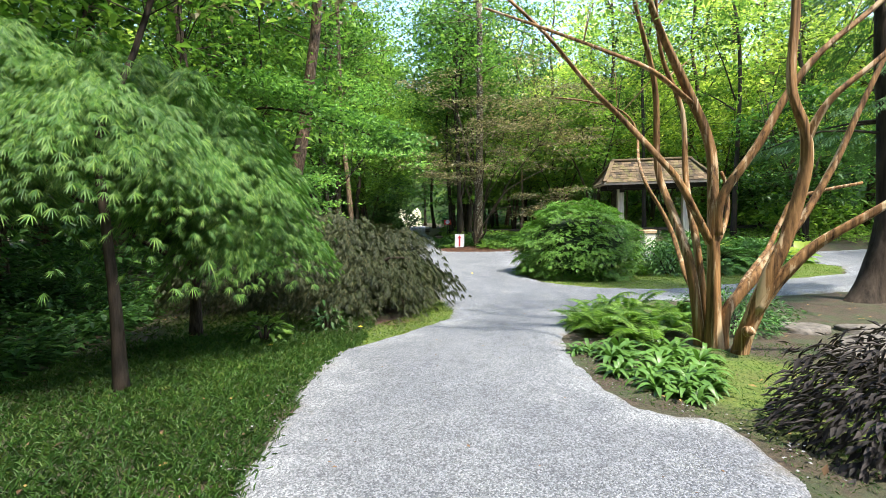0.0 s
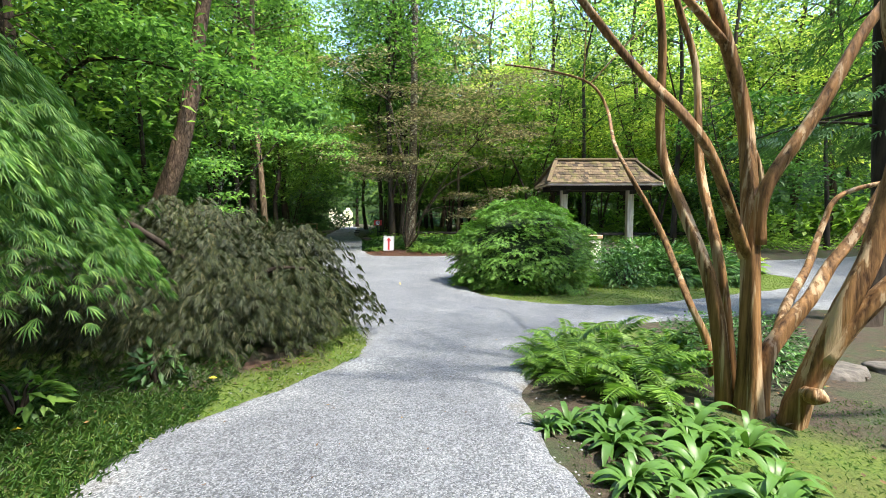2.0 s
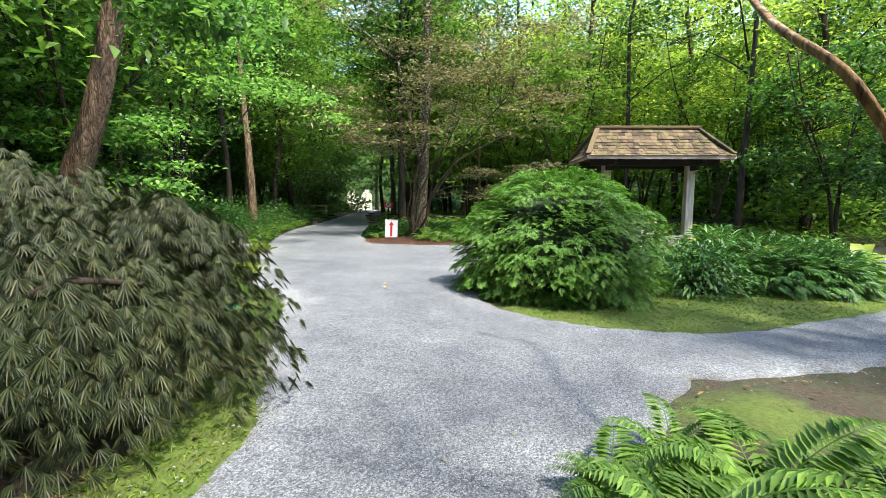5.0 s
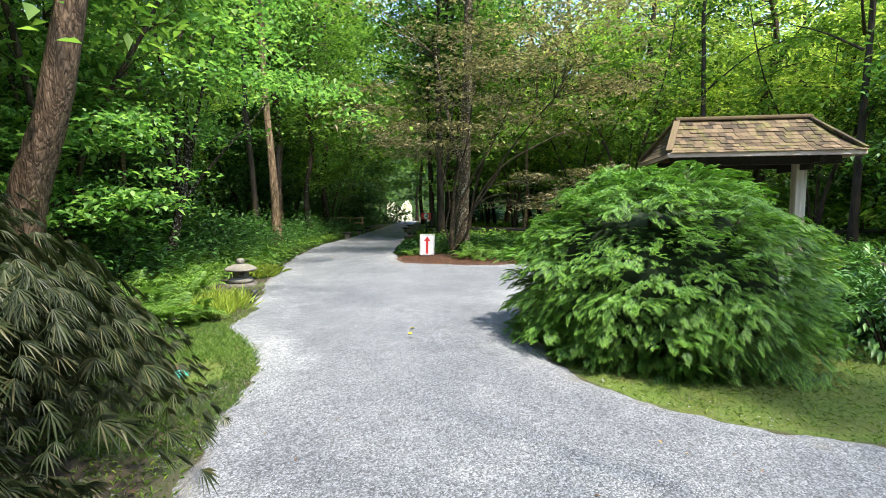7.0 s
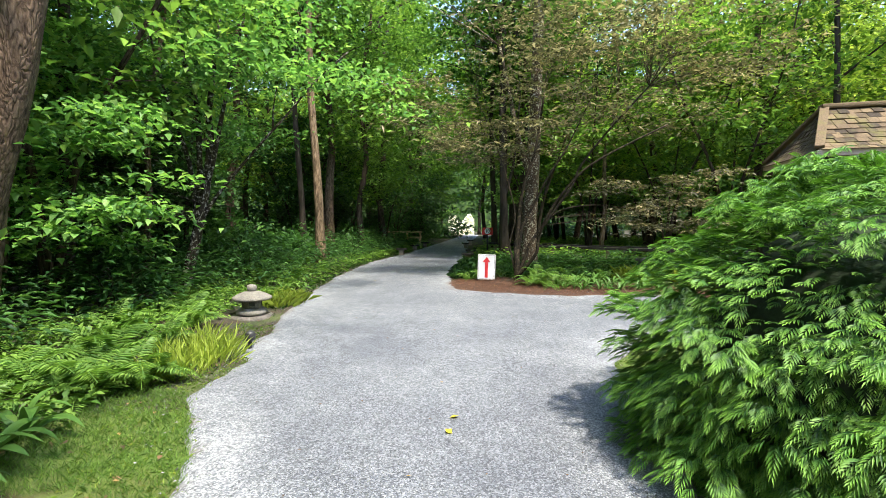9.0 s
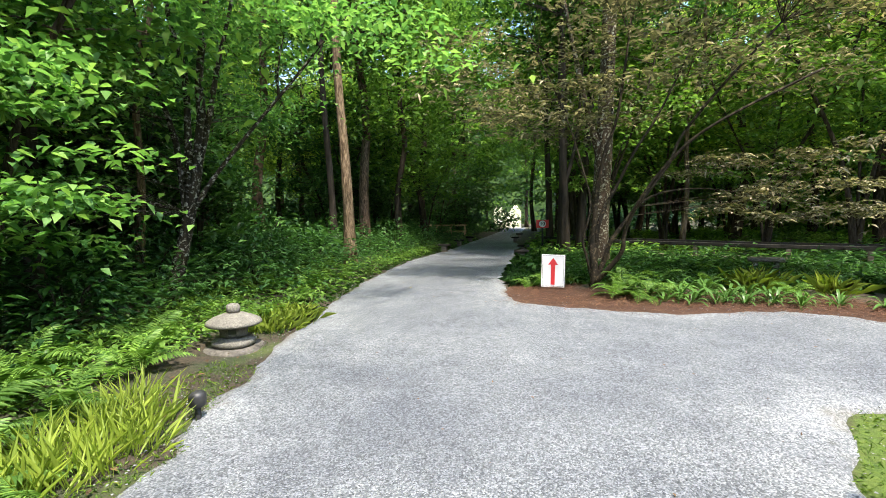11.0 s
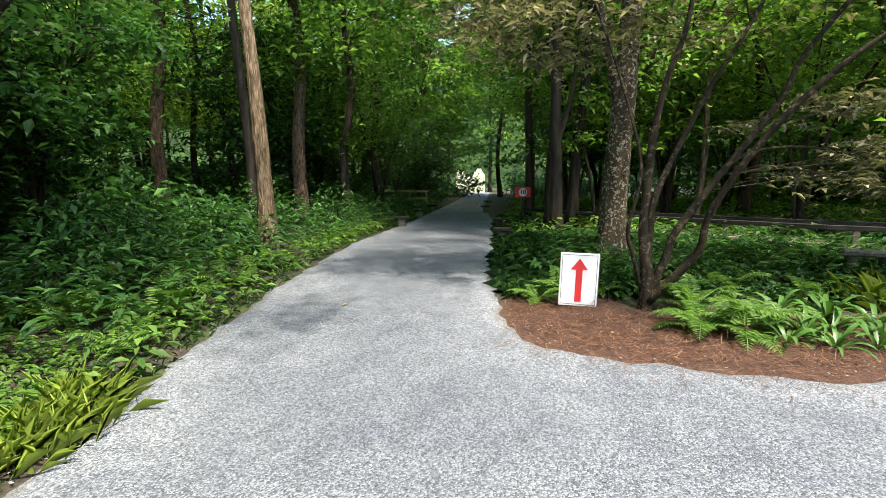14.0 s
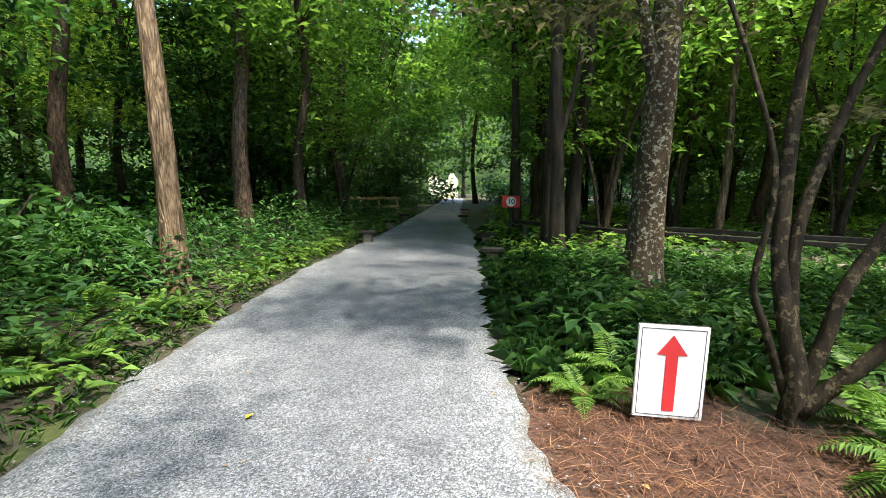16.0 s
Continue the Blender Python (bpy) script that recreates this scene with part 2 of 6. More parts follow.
TIMBER_DARK = plain_mat("dark_timber", (0.008, 0.007, 0.006), (0.03, 0.026, 0.022), 14.0, 0.9, 0.4)
TIMBER_TAN = plain_mat("tan_timber", (0.25, 0.17, 0.09), (0.45, 0.32, 0.19), 14.0, 0.8, 0.3)
POST_PALE = plain_mat("pale_post_timber", (0.42, 0.36, 0.29), (0.66, 0.60, 0.52), 14.0, 0.8, 0.3, stretch=(1, 1, 0.12))


def shingle_mat():
    """Weathered shingles: each piece has its own tone, moss gathers in patches."""
    m, t, b, out = ntree("cedar_shingle")
    co = t.nodes.new("ShaderNodeNewGeometry").outputs["Position"]
    oi = t.nodes.new("ShaderNodeObjectInfo")
    tone = ramp(t, oi.outputs["Random"], [(0.0, (0.03, 0.02, 0.012)), (0.5, (0.085, 0.058, 0.032)), (1.0, (0.17, 0.12, 0.068))])
    n = noise_tex(t, co, 40.0, 5.0, 0.65)
    col = mixc(t, 1.0, tone, ramp(t, n, [(0.3, (0.6, 0.6, 0.6)), (0.7, (1.3, 1.3, 1.3))]), "MULTIPLY")
    p = noise_tex(t, co, 3.2, 5.0, 0.65)
    col = mixc(t, ramp(t, p, [(0.5, (0, 0, 0)), (0.66, (0.75, 0.75, 0.75))]), col, (0.13, 0.12, 0.035))
    t.links.new(col, b.inputs["Base Color"])
    b.inputs["Roughness"].default_value = 0.92
    bump(t, b, n, 0.6, 0.015)
    return m


SHINGLE = shingle_mat()
FASCIA = plain_mat("fascia_timber", (0.42, 0.30, 0.26), (0.66, 0.55, 0.49), 12.0, 0.75, 0.25, stretch=(0.15, 1, 1))
SIGN_WHITE = plain_mat("sign_white", (0.78, 0.78, 0.80), (0.83, 0.83, 0.84), 6.0, 0.45, 0.02)
SIGN_RED = plain_mat("sign_red", (0.62, 0.03, 0.035), (0.70, 0.045, 0.05), 6.0, 0.45, 0.02)
SIGN_DARK = plain_mat("sign_dark", (0.02, 0.02, 0.022), (0.04, 0.04, 0.042), 8.0, 0.5, 0.05)
TEAL = plain_mat("teal_plastic", (0.02, 0.26, 0.22), (0.05, 0.38, 0.31), 9.0, 0.5, 0.1)


# ---- geometry helpers ----
class Geo:
    """Collects vertices and faces for one mesh."""

    def __init__(self):
        self.v, self.f = [], []

    def tube(self, pts, radii, sides=8, steps=3, rough=0.06, cap=True, flare=0.0, flute=0.0):
        pts = [Vector(p) for p in pts]
        if len(radii) != len(pts):
            r0, r1 = radii
            radii = [r0 + (r1 - r0) * (i / (len(pts) - 1)) ** 0.85 for i in range(len(pts))]
        line, rad = [], []
        n = len(pts)
        for i in range(n - 1):
            p0, p1, p2, p3 = pts[max(i - 1, 0)], pts[i], pts[i + 1], pts[min(i + 2, n - 1)]
            for k in range(steps):
                u = k / steps
                line.append(0.5 * ((2 * p1) + (p2 - p0) * u + (2 * p0 - 5 * p1 + 4 * p2 - p3) * u * u + (3 * p1 - p0 - 3 * p2 + p3) * u ** 3))
                rad.append(radii[i] + (radii[i + 1] - radii[i]) * u)
        line.append(pts[-1])
        rad.append(radii[-1])
        base = len(self.v)
        side = Vector((1, 0, 0))
        seed = Vector(pts[0]) * 3.1
        for i, p in enumerate(line):
            d = (line[min(i + 1, len(line) - 1)] - line[max(i - 1, 0)]).normalized()
            side = (side - d * side.dot(d))
            side = side.normalized() if side.length > 1e-4 else d.orthogonal().normalized()
            other = d.cross(side)
            grow = 1 + flare * max(0.0, 1 - i / max(1, steps * 0.9)) ** 2
            for s in range(sides):
                a = 2 * math.pi * s / sides
                q = side * math.cos(a) + other * math.sin(a)
                wob = 1 + rough * noise.noise(seed + q * 1.7 + Vector((0, 0, i * 0.5))) * 2
                wob += flute * (math.sin(3 * a + 0.25 * i + seed.x) + 0.6 * math.sin(5 * a - 0.15 * i + seed.y))
                self.v.append(p + q * rad[i] * wob * grow)
        for i in range(len(line) - 1):
            for s in range(sides):
                a, b = base + i * sides + s, base + i * sides + (s + 1) % sides
                self.f.append((a, b, b + sides, a + sides))
        if cap:
            self.f.append(tuple(base + s for s in reversed(range(sides))))
            self.f.append(tuple(base + (len(line) - 1) * sides + s for s in range(sides)))
        return line

    def box(self, cx, cy, cz, sx, sy, sz, m=None):
        b = len(self.v)
        for dz in (-1, 1):
            for dx, dy in ((-1, -1), (1, -1), (1, 1), (-1, 1)):
                p = Vector((cx + dx * sx / 2, cy + dy * sy / 2, cz + dz * sz / 2))
                self.v.append(m @ p if m else p)
        for q in ((3, 2, 1, 0), (4, 5, 6, 7), (0, 1, 5, 4), (1, 2, 6, 5), (2, 3, 7, 6), (3, 0, 4, 7)):
            self.f.append(tuple(b + k for k in q))

    def lathe(self, profile, sides=28, at=(0, 0, 0), wob=0.0):
        b = len(self.v)
        for r, z in profile:
            for s in range(sides):
                a = 2 * math.pi * s / sides
                k = 1 + wob * noise.noise(Vector((math.cos(a) * 1.3, math.sin(a) * 1.3, z * 4)))
                self.v.append(Vector((at[0] + r * k * math.cos(a), at[1] + r * k * math.sin(a), at[2] + z)))
        for i in range(len(profile) - 1):
            for s in range(sides):
                p, q = b + i * sides + s, b + i * sides + (s + 1) % sides
                self.f.append((p, q, q + sides, p + sides))
        self.f.append(tuple(b + s for s in reversed(range(sides))))
        self.f.append(tuple(b + (len(profile) - 1) * sides + s for s in range(sides)))

    def mesh(self, name, mat, smooth=True):
        me = bpy.data.meshes.new(name)
        me.from_pydata([tuple(p) for p in self.v], [], self.f)
        me.materials.append(mat)
        if smooth:
            me.shade_smooth()
        me.update()
        return me


def tri_mesh(name, verts, tris, mat, smooth=False):
    me = bpy.data.meshes.new(name)
    verts, tris = np.asarray(verts, np.float32), np.asarray(tris, np.int32)
    me.vertices.add(len(verts))
    me.vertices.foreach_set("co", verts.ravel())
    me.loops.add(tris.size)
    me.loops.foreach_set("vertex_index", tris.ravel())
    me.polygons.add(len(tris))
    me.polygons.foreach_set("loop_start", np.arange(0, tris.size, 3, dtype=np.int32))
    me.polygons.foreach_set("loop_total", np.full(len(tris), 3, np.int32))
    me.materials.append(mat)
    me.update(calc_edges=True)
    if smooth:
        me.shade_smooth()
    return me


def unit(a):
    return a / np.maximum(np.linalg.norm(a, axis=-1, keepdims=True), 1e-6)


def blades(base, way, up, length, ratio, fold=0.15, droop=0.25):
    """Leaf blades, folded along the midrib: vertices and triangles. base, way, up: (n, 3); length: (n,)."""
    n = len(base)
    way = unit(way)
    side = unit(np.cross(way, up))
    nor = np.cross(side, way)
    L = length[:, None]
    mid = base + way * L * 0.45
    w = side * L * ratio * 0.5
    v = np.stack([base, mid + w + nor * L * ratio * fold, base + way * L - np.array([0, 0, 1.0]) * L * droop, mid - w + nor * L * ratio * fold], 1).reshape(-1, 3)
    k = np.arange(n)[:, None] * 4
    tri = np.concatenate([k + np.array([[0, 2, 1]]), k + np.array([[0, 3, 2]])], 1).reshape(-1, 3)
    return v, tri


def rand_dirs(n, r=None):
    return unit((r or rng).normal(size=(n, 3)))


def leaf_cloud(points, size, ratio=0.55, droop=0.25, level=0.6, spread=0.3, hang=0.0, fan=1):
    """Leaves at points. level: how flat they lie; hang: how far they point down; fan: narrow blades per leaf."""
    n = len(points)
    d = rand_dirs(n)
    d[:, 2] = d[:, 2] * (1 - level) - hang
    d = unit(d)
    up = rand_dirs(n) * spread + np.array([0, 0, 1.0])
    s = size * rng.uniform(0.65, 1.25, n)
    if fan == 1:
        return blades(points, d, up, s, ratio, droop=droop)
    vs, ts, off = [], [], 0
    side = unit(np.cross(d, up))
    for k in range(fan):
        a = (k / (fan - 1) - 0.5) * 1.9
        dd = d * math.cos(a) + side * math.sin(a)
        v, t = blades(points, dd, up, s * (1 - 0.35 * abs(a)), ratio, droop=droop)
        vs.append(v)
        ts.append(t + off)
        off += len(v)
    return np.concatenate(vs), np.concatenate(ts)


def joined(parts):
    vs, ts, off = [], [], 0
    for v, t in parts:
        vs.append(v)
        ts.append(t + off)
        off += len(v)
    return np.concatenate(vs), np.concatenate(ts)


def thing(name, at=(0, 0, 0), label="", category="", group="", rz=0.0, kind=""):
    ob = new(name)
    ob.matrix_world = pose(*at, 0, 0, rz)
    ob.empty_display_size = 0.2
    return tagged(ob, label, category, group, kind)


def part(name, me, parent, label=""):
    ob = new(name, me)
    ob.parent = parent
    return tagged(ob, label)


def solo(name, me, at=(0, 0, 0), label="", category="", group="", kind="", rz=0.0):
    ob = new(name, me)
    ob.matrix_world = pose(*at, 0, 0, rz)
    return tagged(ob, label, category, group, kind)
# ---- plan: ground, gravel, beds ----
LEFT_EDGE = [(-1.1, -14), (-1.2, -4), (-1.22, 1), (-1.26, 2.57), (-1.45, 4.4), (-1.35, 5.65), (-0.65, 6.55), (0.0, 7.5), (0.07, 8.5), (-0.3, 9.7),
             (-0.46, 11.0), (-0.72, 12.1), (-1.05, 12.65), (-1.32, 13.0), (-1.7, 13.45), (-1.6, 13.9), (-1.68, 14.4), (-1.92, 14.95), (-2.27, 16.25), (-2.68, 18.0), (-3.05, 20.5), (-3.4, 22.6), (-3.62, 26), (-3.5, 31), (-3.75, 42), (-4.6, 70)]
RIGHT_EDGE = [(-2.6, 70), (-1.5, 40), (-0.45, 30), (-0.33, 24.5), (-0.25, 22), (-0.12, 20.7), (-0.03, 20.0), (0.3, 19.42), (0.8, 19.22), (1.4, 19.1), (2.2, 19.02), (3.0, 19.2), (3.8, 19.35), (4.6, 19.1), (6, 18.0), (9, 17.0),
              (12, 16.6), (16, 17.0), (26, 19), (26, 16.5), (17, 14.2), (14, 11.8), (11, 10.2), (8, 9.6), (5.4, 9.2), (4.1, 8.98), (3.6, 8.95), (3.15, 8.55), (2.72, 7.8), (1.95, 7.0), (1.6, 6.1), (1.48, 5.3),
              (1.38, 4.5), (1.57, 3.89), (2.08, 3.45), (2.12, 2.95), (1.85, 2.2), (1.7, 1.0), (1.6, -4), (1.5, -14)]
ISLAND = [(2.35, 14.9), (2.3, 13.2), (2.36, 12.2), (2.5, 11.7), (2.75, 11.25), (3.3, 10.85), (3.9, 10.6), (4.6, 10.45), (5.8, 10.72), (6.9, 11.1), (8.7, 11.7), (10.3, 12.2), (11.4, 13.5),
          (11.2, 14.6), (9.5, 15.2), (7, 15.6), (4.5, 16.0), (2.9, 16.0)]


def poly_sd(x, y, poly):
    """Signed distance to a closed outline, negative inside."""
    p = np.array(poly, float)
    q = np.roll(p, -1, 0)
    d = np.full(x.shape, 1e9)
    inside = np.zeros(x.shape, bool)
    for (ax, ay), (bx, by) in zip(p, q):
        ex, ey = bx - ax, by - ay
        u = np.clip(((x - ax) * ex + (y - ay) * ey) / (ex * ex + ey * ey), 0, 1)
        d = np.minimum(d, np.hypot(x - ax - u * ex, y - ay - u * ey))
        cross = ((ay > y) != (by > y))
        if ey != 0:
            inside ^= cross & (x < ax + (y - ay) * ex / ey)
    return np.where(inside, -d, d)


def gravel_sd(x, y):
    x, y = np.asarray(x, float), np.asarray(y, float)
    return np.maximum(poly_sd(x, y, LEFT_EDGE + RIGHT_EDGE), -poly_sd(x, y, ISLAND))


def wave(x, y, s, k=0.0):
    return (np.sin(x * s * 1.3 + y * s * 0.7 + k) + np.sin(-x * s * 0.8 + y * s * 1.1 + 1.7 + k) + np.sin(x * s * 2.1 - y * s * 1.9 + 4 + k) * 0.6) / 2.6


def land(x, y):
    """Height of the ground, gravel aside."""
    x, y = np.asarray(x, float), np.asarray(y, float)
    h = np.interp(y, [-5, 0, 5, 9, 13, 16.5, 20, 26, 90], [0, 0, -.12, -.17, -.15, -.08, .03, .05, .05])
    h = h - 0.02 * np.clip(x, 0, 6) * np.interp(y, [0, 3, 14, 18], [0.3, 1, 1, 0])
    sd = gravel_sd(x, y)
    off = np.clip(sd, 0, 3)
    h = h + np.clip(off / 1.2, 0, 1) * (0.05 + 0.05 * wave(x, y, 0.9)) + np.clip((sd - 4) / 20, 0, 1) * 0.6 * wave(x, y, 0.15, 2.0)
    ditch = np.exp(-((x + 5.9 + 0.12 * (y - 6)) / 0.9) ** 2) * np.interp(y, [-8, 0, 9, 12], [0, 1, 1, 0])
    return h - 0.42 * ditch


def land1(x, y):
    return float(land(np.array([x]), np.array([y]))[0])


def spaced(fine0, fine1, step, far):
    a = list(np.arange(fine0, fine1 + 1e-6, step))
    k, s = a[-1], step
    up = []
    while k < far:
        s *= 1.35
        k += s
        up.append(k)
    k, s = a[0], step
    dn = []
    while k > -far:
        s *= 1.35
        k -= s
        dn.append(k)
    return np.array(dn[::-1] + a + up)


def grid_mesh(name, xs, ys, z, keep, mat, attrs):
    X, Y = np.meshgrid(xs, ys)
    n = len(xs)
    i = np.arange((len(ys) - 1) * (n - 1))
    r, c = i // (n - 1), i % (n - 1)
    a = r * n + c
    quads = np.stack([a, a + 1, a + n + 1, a + n], 1)
    if keep is not None:
        quads = quads[keep.ravel()[quads].any(1)]
    used = np.unique(quads)
    remap = np.zeros(X.size, int)
    remap[used] = np.arange(len(used))
    quads = remap[quads]
    tris = np.concatenate([quads[:, [0, 1, 2]], quads[:, [0, 2, 3]]])
    v = np.stack([X.ravel(), Y.ravel(), z.ravel()], 1)[used]
    me = tri_mesh(name, v, tris, mat, True)
    for k, val in attrs.items():
        at = me.attributes.new(k, "FLOAT", "POINT")
        at.data.foreach_set("value", val.ravel()[used].astype(np.float32))
    return me


def blob(x, y, cx, cy, rx, ry):
    return np.clip(1.4 - np.hypot((x - cx) / rx, (y - cy) / ry), 0, 1)


gx, gy = spaced(-9, 15, 0.19, 400), spaced(-2, 32, 0.19, 400)
GX, GY = np.meshgrid(gx, gy)
gsd = gravel_sd(GX, GY)
moss = np.maximum.reduce([
    np.clip(1 - (gsd - 0.2) / 0.6, 0, 1) * (GX < 1) * (GY < 9.2) * np.interp(GY, [4.4, 5.6], [0.3, 0.9]), np.clip(-poly_sd(GX, GY, ISLAND) * 3 + 0.6, 0, 1),
    blob(GX, GY, -1.3, 12.2, 1.1, 1.0), blob(GX, GY, 3.6, 8.2, 0.9, 0.7) * 0.6, blob(GX, GY, 2.9, 4.3, 1.0, 1.2) * 0.75, blob(GX, GY, -2.9, 4.6, 2.2, 5.5) * 0.15, blob(GX, GY, -3.4, 7.4, 1.3, 1.0) * 0.7,
    np.clip(1 - (gsd - 0.1) / 0.5, 0, 1) * (GX < -1.5) * (GY < 21) * 0.35, blob(GX, GY, 3.4, 3.7, 1.6, 1.2) * 0.65]) * (GY < 26)
mulch = np.maximum.reduce([np.clip(1.3 - np.abs(gsd - 0.4) / 0.9, 0, 1) * (GX > -0.1) * (GY > 18.2) * (GX < 9) * np.clip((21.6 - GY) / 1.0, 0, 1),
                           blob(GX, GY, -1.5, 11.6, 0.45, 0.28), blob(GX, GY, -1.0, 9.5, 0.6, 0.5) * 0.7, blob(GX, GY, -1.0, 7.3, 0.8, 0.3) * 0.6])
ground = solo("ground", grid_mesh("ground", gx, gy, land(GX, GY), None, GROUND, {"moss": moss, "mulch": mulch}), kind="structure",
              label="dark forest soil with leaf litter, moss and pine straw", category="ground")
px, py = np.arange(-8, 26.6, 0.1), np.arange(-14, 70, 0.1)
PX, PY = np.meshgrid(px, py)
psd = gravel_sd(PX, PY) + 0.06 * wave(PX, PY, 2.3) + 0.055 * wave(PX, PY, 7.0) + 0.022 * wave(PX, PY, 12.0, 1.0)
pz = land(PX, PY) + 0.03 - 0.09 * np.clip((psd + 0.14) / 0.32, 0, 1) + 0.006 * wave(PX, PY, 3.1)
gravel_path = solo("gravel_path", grid_mesh("gravel_path", px, py, pz, psd < 0.16, GRAVEL, {"edge": np.clip(1 + psd / 0.8, 0, 1)}), kind="structure",
                   label="crushed blue-grey gravel path with ragged mossy edges", category="path")


# ---- trees ----
def crown_points(clumps, per, flat=0.35, size=0.8):
    """Leaf points in flattened clumps; clumps: list of (x, y, z, scale)."""
    out = []
    for x, y, z, s in clumps:
        p = rng.normal(size=(per, 3)) * np.array([1, 1, flat]) * size * s * 0.55
        p[:, 2] -= 0.10 * (p[:, 0] ** 2 + p[:, 1] ** 2) / (size * s)
        out.append(p + np.array([x, y, z]))
    return np.concatenate(out)


def ellipsoid_clumps(n, c, r, shell=0.45):
    d = rand_dirs(n)
    k = rng.uniform(shell, 1.0, n) ** 0.6
    p = d * k[:, None] * np.array(r) + np.array(c)
    return [(*q, rng.uniform(0.7, 1.3)) for q in p]


def tree(name, at, trunks, clumps, per, leaf, mat, bark, label, category="tree", ratio=0.55, twig=0.02, flat=0.35, clump_size=0.8, fan=1, droop=0.25,
         level=0.6, hang=0.0, twigs=True, sides=10, group="", flare=0.5, steps=3, flute=0.0):
    """A tree: trunks is a list of (points, start radius, end radius), in the tree's own frame; clumps carry the leaves."""
    ob = thing(name, at, label, category, group)
    tops = []
    for k, (pts, r0, r1) in enumerate(trunks):
        g = Geo()
        line = g.tube(pts, (r0, r1), sides if r0 > 0.06 else max(6, sides - 3), steps, 0.07, True, flare if k == 0 else 0.15, flute)
        tops += line[len(line) // 3:]
        name_k = "trunk" if k == 0 else "limb"
        part(name_k, g.mesh(name_k, bark), ob)
    if twigs and clumps:
        gt = Geo()
        for x, y, z, s in clumps:
            c = Vector((x, y, z))
            low = [p for p in tops if p.z < z + 0.1] or tops
            near = min(low, key=lambda p: (p - c).length + abs(p.z - (z - 0.6)) * 0.3)
            mid = near.lerp(c, 0.5) + Vector((rng.normal() * 0.1, rng.normal() * 0.1, 0.12 * (c - near).length * 0.5))
            ln = (c - near).length
            gt.tube([near, mid, c], (twig * (0.5 + 0.35 * min(ln, 1.6)), twig * 0.25), 3, 1, 0.1, False)
        tagged(part("twig_mass", gt.mesh("twig_mass", bark), ob), kind="stuff")
    if clumps:
        pts = crown_points(clumps, per, flat, clump_size)
        v, t = leaf_cloud(pts, leaf, ratio, droop, level, 0.35, hang, fan)
        part("crown", tri_mesh("crown", v, t, mat), ob)
    return ob


def trunk_line(h, lean=(0, 0), wob=0.15, n=6):
    return [(lean[0] * h * u + (rng.normal() * wob if 0 < i else 0), lean[1] * h * u + (rng.normal() * wob if 0 < i else 0), h * u - (0.12 if i == 0 else 0))
            for i, u in enumerate(np.linspace(0, 1, n))]


def tall_tree(k, h, r, mat, bark, per=105, clumps=70, leaf=0.2, low=0.28, radius=3.4, label="tall deciduous forest tree with grey-brown bark and green leaves"):
    line = trunk_line(h, (rng.normal() * 0.02, rng.normal() * 0.02), 0.16, 8)
    trunks = [(line, r, r * 0.25)]
    for j in range(5):
        z = h * rng.uniform(0.35, 0.8)
        a = rng.uniform(0, 6.28)
        L = rng.uniform(1.6, 3.0)
        trunks.append(([(line[0][0], 0, z), (math.cos(a) * L * 0.5, math.sin(a) * L * 0.5, z + L * 0.4), (math.cos(a) * L, math.sin(a) * L, z + L * 0.7)], r * 0.35, r * 0.1))
    cl = ellipsoid_clumps(clumps, (0, 0, h * (low + 1) / 2), (radius, radius, h * (1 - low) / 2))
    return tree("forest_tree", (k * 6.0, -300, 0), trunks, cl, per, leaf, mat, bark, label, clump_size=1.25, flat=0.3, group="woodland trees", sides=9)


def under_tree(k, h, r, mat, bark, per=66, clumps=60, leaf=0.15, radius=2.3, low=0.2, label="small understory tree with layered green leaves"):
    trunks = []
    for j in range(3):
        a = rng.uniform(0, 6.28)
        L = h * 0.22
        trunks.append(([(0, 0, -0.1), (math.cos(a) * L * 0.25, math.sin(a) * L * 0.25, h * 0.3), (math.cos(a) * L, math.sin(a) * L, h * 0.65), (math.cos(a) * L * 1.3, math.sin(a) * L * 1.3, h * 0.92)], r * (1 - 0.2 * j), r * 0.15))
    cl = ellipsoid_clumps(clumps, (0, 0, h * (low + 1) / 2), (radius, radius, h * (1 - low) / 2), 0.3)
    return tree("understory_tree", (k * 6.0, -306, 0), trunks, cl, per, leaf, mat, bark, label, clump_size=0.95, flat=0.26, group="understory trees", sides=7)


talls = [tall_tree(0, 17, 0.2, LEAF_FOREST, BARK, leaf=0.225), tall_tree(1, 20, 0.24, LEAF_FOREST, BARK_PINE, low=0.3, leaf=0.225), tall_tree(2, 15, 0.15, LEAF_BRIGHT, BARK, low=0.16, leaf=0.225),
         tall_tree(3, 19, 0.19, LEAF_BRIGHT, BARK_DARK, low=0.25, leaf=0.225)]
# tall trees in the sunlit leaf colour, to brighten the canopy
suns = [tall_tree(8, 16, 0.16, LEAF_SUNLIT, BARK, low=0.16, leaf=0.21, clumps=56), tall_tree(9, 18, 0.18, LEAF_SUNLIT, BARK, low=0.2, leaf=0.21, clumps=56)]
fars = [tall_tree(4, 17, 0.17, LEAF_FOREST, BARK, 60, 80, 0.42, 0.1, 4.2), tall_tree(5, 19, 0.2, LEAF_BRIGHT, BARK, 60, 80, 0.42, 0.15, 4.4)]
# coarse-leaved trees for behind the camera, unseen, added to cast shade
shade_trees = [tall_tree(6, 17, 0.25, LEAF_FOREST, BARK, 42, 80, 0.75, 0.2, 4.6), tall_tree(7, 20, 0.25, LEAF_FOREST, BARK_DARK, 42, 80, 0.75, 0.2, 4.8)]
